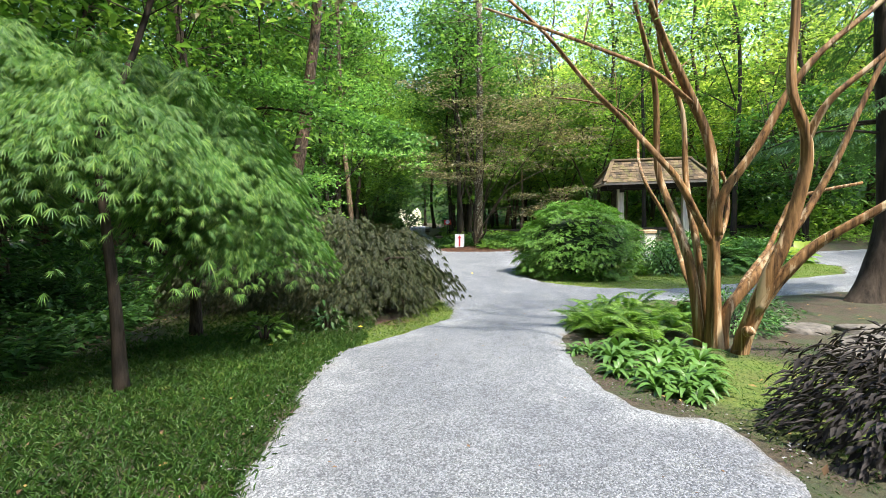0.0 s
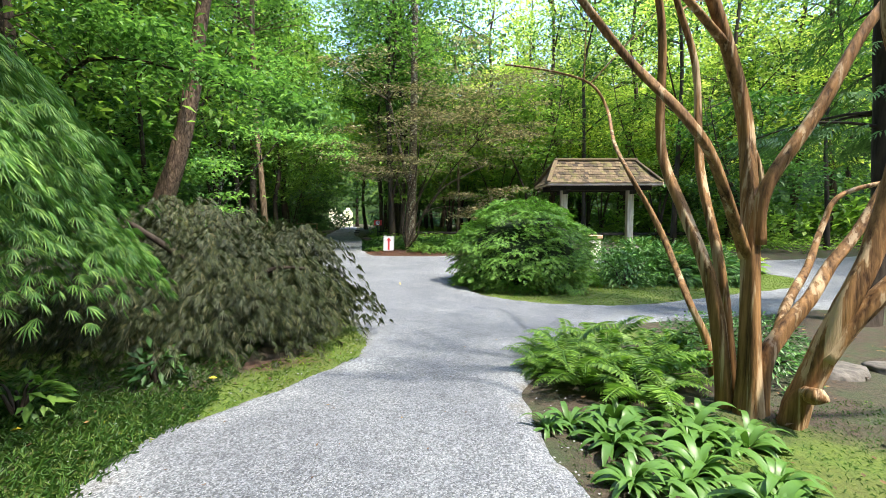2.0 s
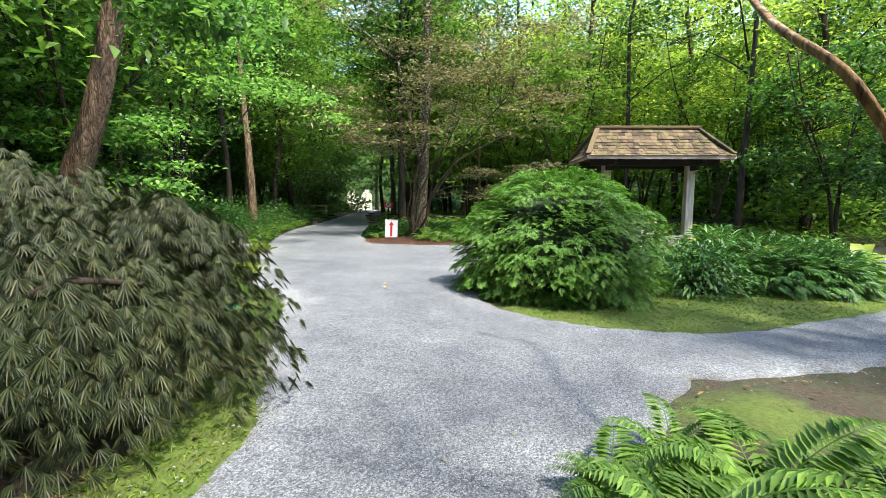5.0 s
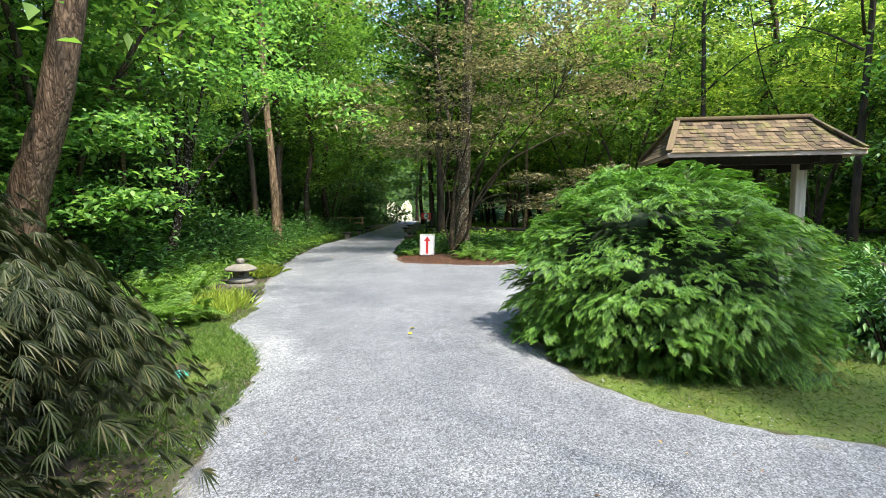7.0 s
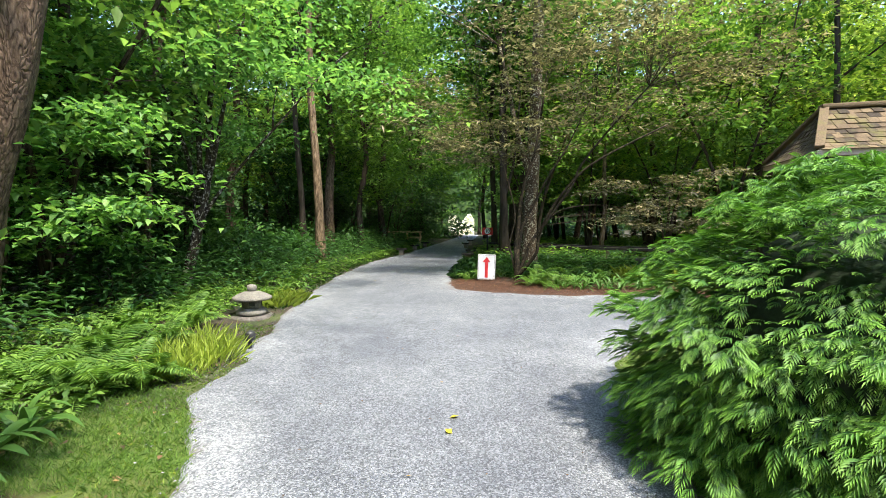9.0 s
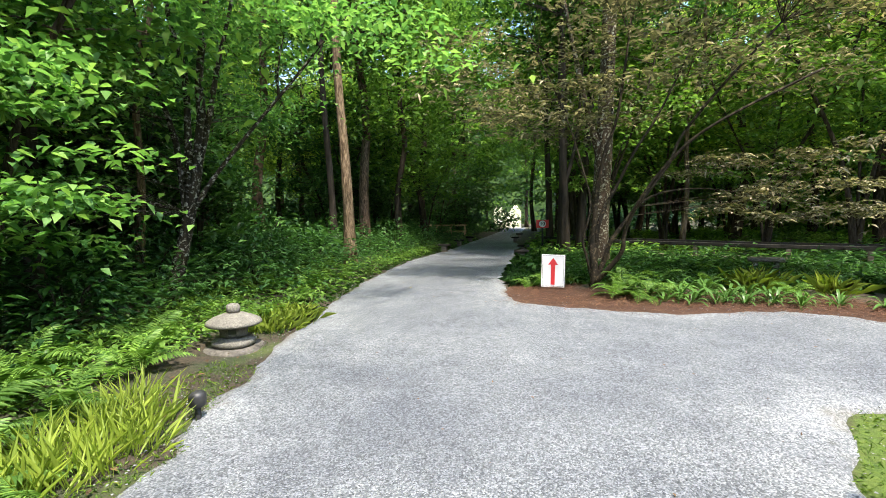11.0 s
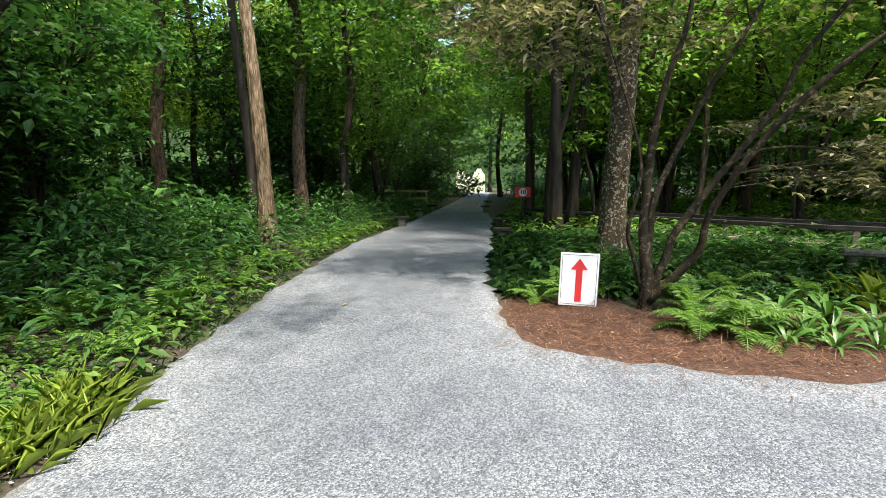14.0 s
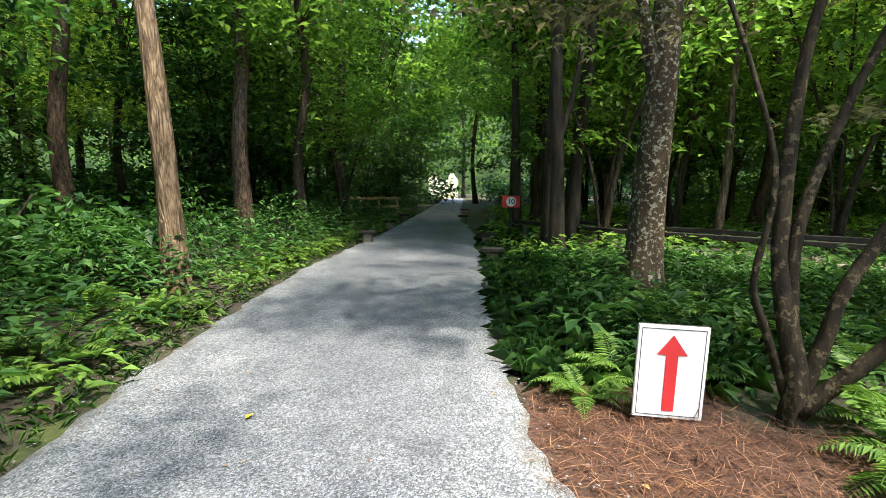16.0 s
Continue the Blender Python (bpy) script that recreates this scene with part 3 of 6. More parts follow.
unders = [under_tree(0, 6.0, 0.07, LEAF_UNDER, BARK_DARK, leaf=0.2), under_tree(1, 7.5, 0.085, LEAF_FOREST, BARK_DARK, radius=2.7, leaf=0.2), under_tree(2, 5.0, 0.06, LEAF_UNDER, BARK, radius=2.0, low=0.1, leaf=0.18),
          under_tree(3, 8.0, 0.08, LEAF_BRIGHT, BARK, radius=2.6, low=0.25, leaf=0.2)]


def thicket(k, mat=None):
    """Low leafy thicket for the depth of the woods."""
    cl = ellipsoid_clumps(34, (0, 0, 1.0), (2.4, 2.4, 1.1), 0.2)
    return tree("thicket", (k * 6.0, -312, 0), [([(0, 0, -0.1), (0.1, 0.1, 0.8), (0.4, -0.2, 1.6)], 0.04, 0.015)], cl, 26, 0.34, mat or LEAF_UNDER, BARK_DARK, "dense leafy thicket deep in the woods",
                "thicket", clump_size=0.9, flat=0.5, twigs=False, group="woodland thickets")


thickets = [thicket(0), thicket(1)]
# same thicket in a lighter leaf colour that imitates sunlight
light_thickets = [thicket(2, LEAF_BRIGHT)]
poles = [tall_tree(10, 14, 0.085, LEAF_UNDER, BARK_TAN, 60, 44, 0.2, 0.42, 1.9, "slender forest tree with a pale narrow trunk"),
         tall_tree(11, 15, 0.11, LEAF_FOREST, BARK_DARK, 60, 44, 0.2, 0.45, 2.0, "slender forest tree with a dark narrow trunk")]


def free(x, y, pad):
    """True where a tree may stand: off the gravel and out of the open beds."""
    if float(gravel_sd(np.array([x]), np.array([y]))[0]) < pad:
        return False
    if -3.2 < x < 14 and -3 < y < 18:
        return False
    if -5.8 < x <= -3.2 and -3 < y < 12:
        return False
    if 4.5 < x < 13 and 16 < y < 23:
        return False
    if -0.5 < x < 8 and 17 < y < 27.8:
        return False
    return True


place_rng = random.Random(5)
spots = []


def scatter(n, x0, x1, y0, y1, gap, pad, protos, scale=(0.85, 1.2)):
    done, tries = 0, 0
    while done < n and tries < n * 60:
        tries += 1
        x, y = place_rng.uniform(x0, x1), place_rng.uniform(y0, y1)
        if not free(x, y, pad) or any((x - a) ** 2 + (y - b) ** 2 < max(gap, c) ** 2 * 0.8 for a, b, c in spots):
            continue
        spots.append((x, y, gap))
        src = protos[place_rng.randrange(len(protos))]
        s = place_rng.uniform(*scale)
        m = pose(x, y, land1(x, y) - 0.03, 0, 0, place_rng.uniform(0, 360)) @ Matrix.Scale(s, 4)
        o = copy_thing(src, m)
        o.scale = (s, s, s)
        done += 1
# ---- the woods around ----
spots += [(-6.0, 23.0, 1.6), (-5.9, 21.3, 1.6), (-5.2, 19.6, 1.6), (-4.95, 14.4, 1.5), (-4.55, 23.6, 1.5), (1.75, 24.3, 1.5), (-4.6, 17.6, 1.5)]
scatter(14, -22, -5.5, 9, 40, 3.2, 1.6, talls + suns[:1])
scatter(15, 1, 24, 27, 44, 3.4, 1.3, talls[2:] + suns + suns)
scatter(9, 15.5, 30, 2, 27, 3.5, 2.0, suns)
scatter(7, -16, -6.5, 0, 9, 3.2, 1.5, talls)
# unseen row behind the start, added to block the sun
scatter(9, -12, 14, -24, -11, 3.2, 0.5, shade_trees)
for src, x, y, s in ((talls[2], -5.4, 30.5, 1.0), (talls[0], 1.3, 33.5, 0.95), (talls[3], -6.0, 36.5, 1.0), (talls[2], 0.9, 39.5, 1.05), (fars[1], -6.2, 45.0, 1.0), (fars[0], 3.4, 46.0, 1.0), (fars[1], -2.8, 74.0, 1.1), (fars[0], -7.5, 72.0, 1.0)):
    spots.append((x, y, 2.5))
    o = copy_thing(src, pose(x, y, land1(x, y) - 0.03, 0, 0, x * 40))
    o.scale = (s, s, s)
spots += [(-3.4, 52, 4.2), (-2.4, 46, 3.4), (-4.2, 58, 3.6)]
scatter(18, -30, 26, 42, 64, 3.6, 0.3, fars)
scatter(5, -34, -18, 4, 44, 4.0, 0.3, fars)
scatter(5, 22, 40, 8, 46, 4.0, 0.3, fars)
scatter(26, -18, -4.6, 11, 42, 2.2, 0.9, unders)
scatter(8, -30, -15, 8, 44, 2.6, 0.9, unders)
# mostly the brighter-leaved kind, its colour standing in for sun beyond the boardwalk
scatter(20, 2.2, 24, 26.5, 42, 2.3, 1.2, [unders[3], unders[3], unders[1]])
scatter(9, 13, 26, 4, 26, 2.6, 1.5, unders)
scatter(8, -15, -6.5, -1, 11, 2.4, 1.2, unders)
scatter(8, -16, 16, 42, 54, 2.6, 0.5, unders)
spots_trees, spots = spots, [(-3.4, 52, 3.0), (-3.4, 58, 3.0), (-3.6, 65, 3.0)]
scatter(20, -30, -14, 4, 48, 3.0, 0.8, thickets, (0.9, 1.4))
scatter(24, -30, 30, 46, 68, 3.0, 0.8, thickets, (0.9, 1.5))
scatter(18, 11, 34, 24, 48, 3.0, 0.8, light_thickets + thickets, (0.8, 1.3))
scatter(9, 16, 30, 4, 24, 3.0, 1.5, light_thickets, (0.8, 1.2))
scatter(10, -14, -7, 20, 48, 3.0, 2.5, thickets, (0.6, 0.9))
spots = spots_trees + spots
# more unseen trees around the start, added to shade the lawn
for src, x, y in ((shade_trees[0], -5.2, -4.2), (shade_trees[1], -8.5, -1.5), (talls[1], -3.6, -3.6), (unders[0], -3.1, -1.3), (unders[1], -5.4, -0.6)):
    copy_thing(src, pose(x, y, land1(x, y) - 0.03, 0, 0, 30))
scatter(16, -17, -6.2, 17, 44, 1.5, 1.0, poles)
scatter(8, 1.0, 20, 27.5, 44, 1.5, 1.0, poles)
scatter(4, 10, 22, 18, 28, 1.8, 1.2, poles)
spots = spots_trees
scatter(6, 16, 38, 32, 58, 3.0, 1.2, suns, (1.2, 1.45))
for x, y, s in ((0.95, 27.9, 1.0), (1.55, 28.6, 1.1), (0.55, 31.6, 1.0)):
    copy_thing(poles[1], pose(x, y, land1(x, y) - 0.03, 0, 0, x * 90)).scale = (s * 1.3, s * 1.3, s)
for proto in poles + talls + suns + fars + shade_trees + unders + thickets + light_thickets:
    for o in (*proto.children_recursive, proto):
        bpy.data.objects.remove(o)


def at_ground(x, y, dz=0.0):
    return (x, y, land1(x, y) + dz)


def rel(pts, at):
    return [(x - at[0], y - at[1], z - at[2]) for x, y, z in pts]


# crape myrtle: several smooth stems from one base
A = (3.2, 5.45, land1(3.2, 5.45))
MY = [
    ([(3.16, 5.45, -0.40), (3.17, 5.54, 1.25), (3.21, 5.7, 2.19), (2.93, 5.6, 2.77), (2.58, 5.5, 3.38), (2.34, 5.4, 3.84), (2.0, 5.4, 4.8)], 0.075, 0.027),
    ([(3.14, 5.54, 1.1), (2.66, 5.3, 1.78), (2.38, 5.25, 2.09), (2.1, 5.5, 2.54), (1.65, 5.4, 2.94), (1.21, 5.4, 3.47), (0.7, 5.4, 3.95)], 0.044, 0.016),
    ([(3.10, 5.6, -0.40), (3.0, 5.7, 0.77), (2.91, 6.0, 1.46), (2.81, 6.2, 2.05), (2.72, 6.1, 3.1), (2.42, 6.0, 4.1), (2.3, 6.0, 5.0)], 0.066, 0.018),
    ([(3.22, 5.65, -0.40), (3.13, 5.8, 0.97), (3.13, 6.1, 1.82), (3.12, 6.2, 2.77), (2.79, 6.1, 3.52), (2.66, 6.0, 4.7)], 0.053, 0.016),
    ([(2.95, 5.6, 2.72), (2.45, 5.5, 3.07), (1.9, 5.4, 3.27), (1.13, 5.3, 3.52), (0.5, 5.2, 3.7)], 0.031, 0.011),
    ([(3.55, 6.3, -0.35), (3.48, 6.4, 0.2), (3.35, 6.5, 0.57), (3.4, 7.0, 1.15), (3.3, 7.2, 1.55), (3.15, 7.35, 1.92), (3.3, 8.0, 2.37), (3.56, 8.7, 2.93), (3.34, 8.8, 3.32), (2.9, 9.2, 3.6), (2.3, 9.6, 3.8)], 0.040, 0.013),
    ([(3.19, 5.5, 1.2), (3.22, 5.45, 1.64), (3.57, 5.4, 2.21), (3.91, 5.37, 2.82), (4.22, 5.3, 3.22), (4.77, 5.2, 3.7), (5.2, 5.1, 4.3)], 0.057, 0.023),
    ([(3.28, 5.27, -0.42), (3.33, 5.22, 0.0), (3.40, 5.15, 0.33), (3.50, 5.05, 0.8), (3.66, 5.02, 1.2), (3.83, 5.0, 1.91), (3.8, 5.0, 2.32), (3.64, 5.0, 2.78), (3.67, 5.0, 3.63), (3.6, 5.0, 4.6)], 0.1, 0.03),
    ([(3.82, 5.0, 2.2), (3.97, 4.9, 2.58), (4.42, 4.8, 2.99), (5.0, 4.7, 3.6)], 0.040, 0.018),
    ([(3.25, 5.45, -0.38), (3.29, 5.5, 0.22), (3.5, 5.55, 0.5), (3.72, 5.55, 0.74), (3.96, 5.6, 1.01), (4.25, 5.6, 1.35), (4.63, 5.6, 2.02), (4.88, 5.6, 2.6), (5.2, 5.6, 3.3)], 0.075, 0.025),
    ([(3.42, 5.13, 0.4), (3.62, 5.0, 0.78), (3.9, 4.9, 1.12), (4.4, 4.7, 1.5), (5.2, 4.5, 2.1)], 0.075, 0.03),
    ([(3.45, 5.55, 0.4), (3.62, 5.68, 0.6), (3.81, 5.8, 0.74), (4.06, 5.9, 0.97), (4.29, 6.0, 1.32), (4.5, 6.0, 1.62), (5.3, 6.0, 1.78)], 0.045, 0.018),
    ([(3.2, 5.55, 1.05), (3.42, 5.7, 1.4), (3.47, 5.8, 1.75), (3.4, 5.8, 1.95)], 0.031, 0.018),
    ([(3.30, 5.3, -0.25), (3.42, 5.0, -0.24), (3.55, 4.75, -0.29), (3.62, 4.45, -0.34)], 0.055, 0.015),
    ([(3.36, 5.2, 0.12), (3.27, 5.02, 0.17), (3.24, 4.96, 0.19)], 0.06, 0.05),
    ([(3.38, 5.25, -0.25), (3.7, 5.0, -0.27), (3.95, 4.75, -0.33)], 0.045, 0.012),
    ([(3.15, 5.4, -0.25), (2.9, 5.2, -0.25), (2.75, 5.0, -0.33)], 0.05, 0.015),
    ([(3.2, 5.3, -0.32), (3.1, 5.0, -0.25), (3.05, 4.7, -0.33)], 0.044, 0.013)]
mcl = [(rng.uniform(-2.6, 2.4), rng.uniform(-1.2, 2.8), rng.uniform(3.9, 6.0), 1.0) for _ in range(46)]
tree("crape_myrtle", A, [(rel(p, A), a, b) for p, a, b in MY], mcl, 60, 0.075, LEAF_BRIGHT, BARK_SMOOTH, "multi-stemmed crape myrtle with smooth tan peeling bark", ratio=0.55,
     twig=0.012, flare=0.7, sides=16, steps=5, flute=0.12)

# pine with flaking bark
A = at_ground(-5.3, 14.4)
cl = [(rng.normal() * 1.9 + 1.2, rng.normal() * 1.9, rng.uniform(7.5, 14), 1.0) for _ in range(60)]
tree("pine_tree", A, [([(0, 0, -0.2), (0.4, 0, 1.6), (0.85, 0, 2.9), (1.22, 0, 4.4), (1.4, 0, 5.6), (1.75, 0, 8), (1.9, 0, 13)], 0.27, 0.12)], cl, 70, 0.18, LEAF_FOREST, BARK_PINE,
     "tall leaning pine with reddish flaking bark", sides=14, steps=5)
# straight trunk beside the path
A = at_ground(-4.55, 23.6)
cl = [(rng.normal() * 1.8, rng.normal() * 1.8, rng.uniform(8, 14), 1.0) for _ in range(50)]
tree("forest_tree", A, [([(0, 0, -0.2), (-0.05, 0, 1.5), (-0.12, 0, 3.0), (-0.3, 0, 6), (-0.3, 0, 12)], 0.165, 0.09)], cl, 70, 0.18, LEAF_FOREST, BARK_TAN,
     "slender straight tree with tan furrowed bark beside the path", sides=12, steps=4)
# lichen-covered tree
A = at_ground(1.78, 24.3)
cl = [(rng.normal() * 2.2, rng.normal() * 2.0, rng.uniform(7, 13), 1.0) for _ in range(60)]
tree("forest_tree", A, [([(0, 0, -0.2), (0.02, 0, 1.2), (0.1, 0, 3), (0.2, 0, 6), (0.3, 0, 12)], 0.27, 0.14), ([(0.05, 0, 2.6), (-0.4, -0.3, 4.2), (-0.9, -0.5, 6.5)], 0.1, 0.04)],
     cl, 75, 0.18, LEAF_FOREST, BARK_LICHEN, "stout tree with lichen patches on dark bark", sides=14, steps=5)
# dark slim trunk beyond it
A = at_ground(1.05, 27.20)
cl = [(rng.normal() * 1.6, rng.normal() * 1.6, rng.uniform(7, 13), 1.0) for _ in range(40)]
tree("forest_tree", A, [([(0, 0, -0.2), (-0.03, 0, 1.5), (-0.1, 0.05, 3.2), (-0.15, 0.1, 6), (0.0, 0.1, 12)], 0.16, 0.08), ([(-0.06, 0, 2.2), (0.3, 0.1, 3.6), (0.5, 0.2, 6.0)], 0.07, 0.03)], cl, 70, 0.18, LEAF_FOREST, BARK_DARK,
     "slim dark-barked tree beyond the lichened one", sides=12, steps=4)
# dark two-stemmed tree behind the lantern
A = at_ground(-5.21, 18.11)
ML = [([(-5.26, 18.08, -0.61), (-5.07, 18.20, 0.42), (-4.94, 18.29, 1.18), (-4.80, 18.40, 2.08), (-4.73, 18.48, 2.98), (-4.77, 18.51, 3.54), (-4.73, 18.57, 4.16), (-4.63, 18.70, 5.54)], 0.125, 0.04),
      ([(-4.89, 18.34, 1.67), (-4.92, 18.40, 2.57), (-5.00, 18.47, 3.75), (-5.24, 18.47, 4.58), (-5.44, 18.52, 5.90)], 0.07, 0.025),
      ([(-4.80, 18.40, 2.08), (-4.65, 18.49, 2.77), (-4.50, 18.60, 3.74), (-4.36, 18.68, 4.43), (-4.16, 18.82, 5.53)], 0.06, 0.022),
      ([(-4.92, 18.30, 1.25), (-5.11, 18.36, 2.57), (-5.44, 18.34, 3.55), (-5.64, 18.34, 4.18), (-5.91, 18.35, 5.22)], 0.055, 0.02),
      ([(-4.87, 18.33, 1.46), (-4.50, 18.47, 2.07), (-3.93, 18.67, 2.82), (-3.22, 18.92, 3.71), (-2.81, 19.07, 4.26), (-2.14, 19.29, 4.94)], 0.042, 0.012),
      ([(-3.56, 18.81, 3.30), (-3.57, 18.83, 3.72), (-3.49, 18.90, 4.27)], 0.02, 0.008)]
cl = [(rng.normal() * 1.4 - 0.5, rng.normal() * 1.2, rng.uniform(2.8, 7.0), 0.9) for _ in range(56)]
cl += [(rng.uniform(0.2, 2.8), rng.uniform(-1.6, 1.6), rng.uniform(4.2, 6.8), 0.9) for _ in range(26)]
cl += [(rng.uniform(-1.2, 1.5), rng.uniform(-3.2, -1.9), rng.uniform(0.9, 3.1), 0.7) for _ in range(34)]
cl += [(rng.uniform(-3.2, -0.9), rng.uniform(-1.4, 0.2), rng.uniform(1.9, 5.0), 0.75) for _ in range(30)]
for k in range(9):
    u = rng.uniform(0, 1)
    cl.append((1.0 + 3.4 * u, rng.uniform(-1.2, 0.6), 4.6 - 0.7 * u * u + rng.normal() * 0.2, 0.75))
tree("maple_tree", A, [(rel(p, A), a, b) for p, a, b in ML],
     cl, 92, 0.135, LEAF_MAPLE, BARK_LANTERN, "dark-barked small tree with pale lichen and broad green leaves", twig=0.006, ratio=0.62, flat=0.13, clump_size=1.0, sides=12, flute=0.05)
# green maple whose bough reaches over the laceleaf towards the path
A = at_ground(-6.2, 11.4)
cl = []
for k in range(44):
    u = rng.uniform(0, 1)
    cl.append((1.2 + 4.3 * u, -0.9 * math.sin(u * 2.5) + rng.normal() * 0.35, 5.0 - 1.75 * u ** 1.3 + rng.normal() * 0.16 * (1 - 0.5 * u), 0.75 - 0.2 * u))
cl += [(rng.normal() * 1.5, rng.normal() * 1.3, rng.uniform(3.4, 7.5), 0.9) for _ in range(36)]
tree("japanese_maple", A, [([(0, 0, -0.15), (0.1, 0, 1.2), (0.0, 0.05, 2.6), (0.2, 0, 4.2), (0.1, 0.1, 6.5)], 0.10, 0.03), ([(0.05, 0, 2.4), (0.8, -0.2, 3.3), (1.8, -0.5, 4.2), (3.4, -0.7, 4.0), (5.0, -0.5, 3.4)], 0.055, 0.012)],
     cl, 75, 0.13, LEAF_MAPLE_DEEP, BARK_MAPLE, "green japanese maple with a long layered bough towards the path", twig=0.006, ratio=0.5, flat=0.14, clump_size=1.0)
# bronze maple beside the arrow sign
A = at_ground(1.36, 20.4)
MB = [([(1.36, 20.4, -0.12), (1.37, 20.41, 0.15), (1.385, 20.42, 0.38), (1.36, 20.55, 0.8), (1.39, 20.7, 1.17), (1.46, 20.8, 1.93), (1.59, 20.9, 2.53), (1.8, 21.0, 3.18), (2.0, 21.2, 4.6)], 0.085, 0.018),
      ([(1.37, 20.42, 0.3), (1.42, 20.6, 0.9), (1.5, 20.7, 1.34), (1.81, 20.9, 1.95), (2.09, 21.0, 2.5), (2.55, 21.2, 3.24), (3.1, 21.4, 4.4)], 0.05, 0.015),
      ([(1.38, 20.4, 0.25), (1.55, 20.47, 0.62), (1.66, 20.5, 0.95), (2.07, 20.6, 1.51), (2.57, 20.6, 2.23), (2.75, 20.6, 2.66), (3.3, 20.6, 3.4), (4.2, 20.7, 4.4)], 0.05, 0.018),
      ([(1.39, 20.38, 0.22), (1.62, 20.32, 0.5), (1.8, 20.25, 0.78), (1.84, 20.18, 1.12), (2.05, 20.0, 1.65), (2.48, 19.8, 2.26), (3.0, 19.6, 2.7), (4.2, 19.4, 3.3)], 0.05, 0.016),
      ([(1.35, 20.42, 0.28), (1.25, 20.55, 0.7), (1.2, 20.6, 0.95), (1.33, 20.7, 1.55), (1.2, 20.8, 2.2), (0.9, 21.0, 3.19), (0.4, 21.2, 4.4)], 0.028, 0.01),
      ([(2.07, 20.6, 1.51), (2.5, 21.0, 1.75), (3.4, 21.6, 1.85), (4.6, 22.2, 1.7)], 0.026, 0.008)]
bcl = [(rng.normal() * 2.1 + 2.2, rng.normal() * 1.5 + 0.9, rng.uniform(3.2, 7.2), 1.0) for _ in range(66)]
bcl += [(rng.uniform(2.2, 5.2), rng.uniform(0.9, 3.0), rng.uniform(1.2, 2.8), 0.7) for _ in range(20)]
bcl += [(rng.uniform(-2.9, 0.3), rng.uniform(0.2, 2.4), rng.uniform(2.9, 5.0), 0.8) for _ in range(22)]
bcl += [(rng.uniform(2.6, 5.2), rng.uniform(-0.6, 1.6), rng.uniform(4.4, 5.6), 0.8) for _ in range(9)]
tree("japanese_maple", A, [(rel(p, A), a, b) for p, a, b in MB], bcl, 72, 0.15, LEAF_BRONZE, BARK_MAPLE, "spreading japanese maple with dark limbs and bronze-green leaves", twig=0.006,
     ratio=0.36, flat=0.13, clump_size=0.9, fan=3, level=0.8, sides=12, steps=4, flute=0.06)


# ---- laceleaf maples ----
def dome_points(n, r, z0, lumps=0.16, s=2.2, thick=0.25, low=-0.2):
    """Points near the surface of a lumpy dome of radii r."""
    d = rand_dirs(int(n * 2.2))
    d = d[d[:, 2] > low][:n]
    k = np.array([1 + lumps * noise.noise(Vector(q) * s) + lumps * 0.5 * noise.noise(Vector(q) * s * 2.7) for q in d])
    k = k * (1 - thick * rng.uniform(0, 1, len(d)) ** 2)
    return d * k[:, None] * np.array(r) + np.array([0, 0, z0]), d


def hanging(points, out, size, ratio=0.12, fan=5, fall=0.9):
    """Feathery hanging leaves: fans of thin blades that fall outwards and down."""
    n = len(points)
    d = unit(out * np.array([1, 1, 0.2]) * 0.8 + rand_dirs(n) * 0.36 + np.array([0, 0, -fall]))
    up = unit(out + rand_dirs(n) * 0.3)
    side = unit(np.cross(d, up))
    s = size * rng.uniform(0.7, 1.3, n)
    parts = []
    for k in range(fan):
        a = (k / (fan - 1) - 0.5) * 1.9
        parts.append(blades(points, d * math.cos(a) + side * math.sin(a), up, s * (1 - 0.3 * abs(a)), ratio, droop=0.28))
    return joined(parts)


def tier_points(domes, r, floor, m):
    """Leaf points in small drooping tiers that shingle the surface of lumpy domes."""
    ps, ds = [], []
    for (cx, cy, cz), rad, n in domes:
        c, d = dome_points(n, rad, 0.0, 0.28, 2.4, 0.35, -0.12)
        for p, q in zip(c, d):
            s = r * rng.uniform(0.6, 1.3)
            o = rng.normal(size=(m, 3)) * np.array([s, s, s * 0.16])
            out = unit(np.stack([o[:, 0] + q[0] * s, o[:, 1] + q[1] * s, np.zeros(m)], 1))
            o[:, 2] -= (o[:, 0] * q[0] + o[:, 1] * q[1]) * 0.45 + (o[:, 0] ** 2 + o[:, 1] ** 2) * 0.5 / s
            pp = o + p + np.array([cx, cy, cz])
            pp = pp[pp[:, 2] > floor]
            out = out[:len(pp)]
            ps.append(pp)
            ds.append(out * 0.8 + q * 0.4)
    return np.concatenate(ps), unit(np.concatenate(ds))


def lace_maple(name, at, domes, size, mat, bark, trunks, label, fan=5, fall=0.9, r=0.22, floor=0.12, per=115, ratio=0.095):
    ob = thing(name, at, label, "maple")
    for k, (p, a, b) in enumerate(trunks):
        g = Geo()
        g.tube(p, (a, b), 9, 4, 0.1, True, 0.3)
        nm = "trunk" if k == 0 else "limb"
        part(nm, g.mesh(nm, bark), ob)
    p, d = tier_points(domes, r, floor, per)
    v, t = hanging(p, d, size, ratio, fan, fall)
    part("crown", tri_mesh("crown", v, t, mat), ob)
    return ob


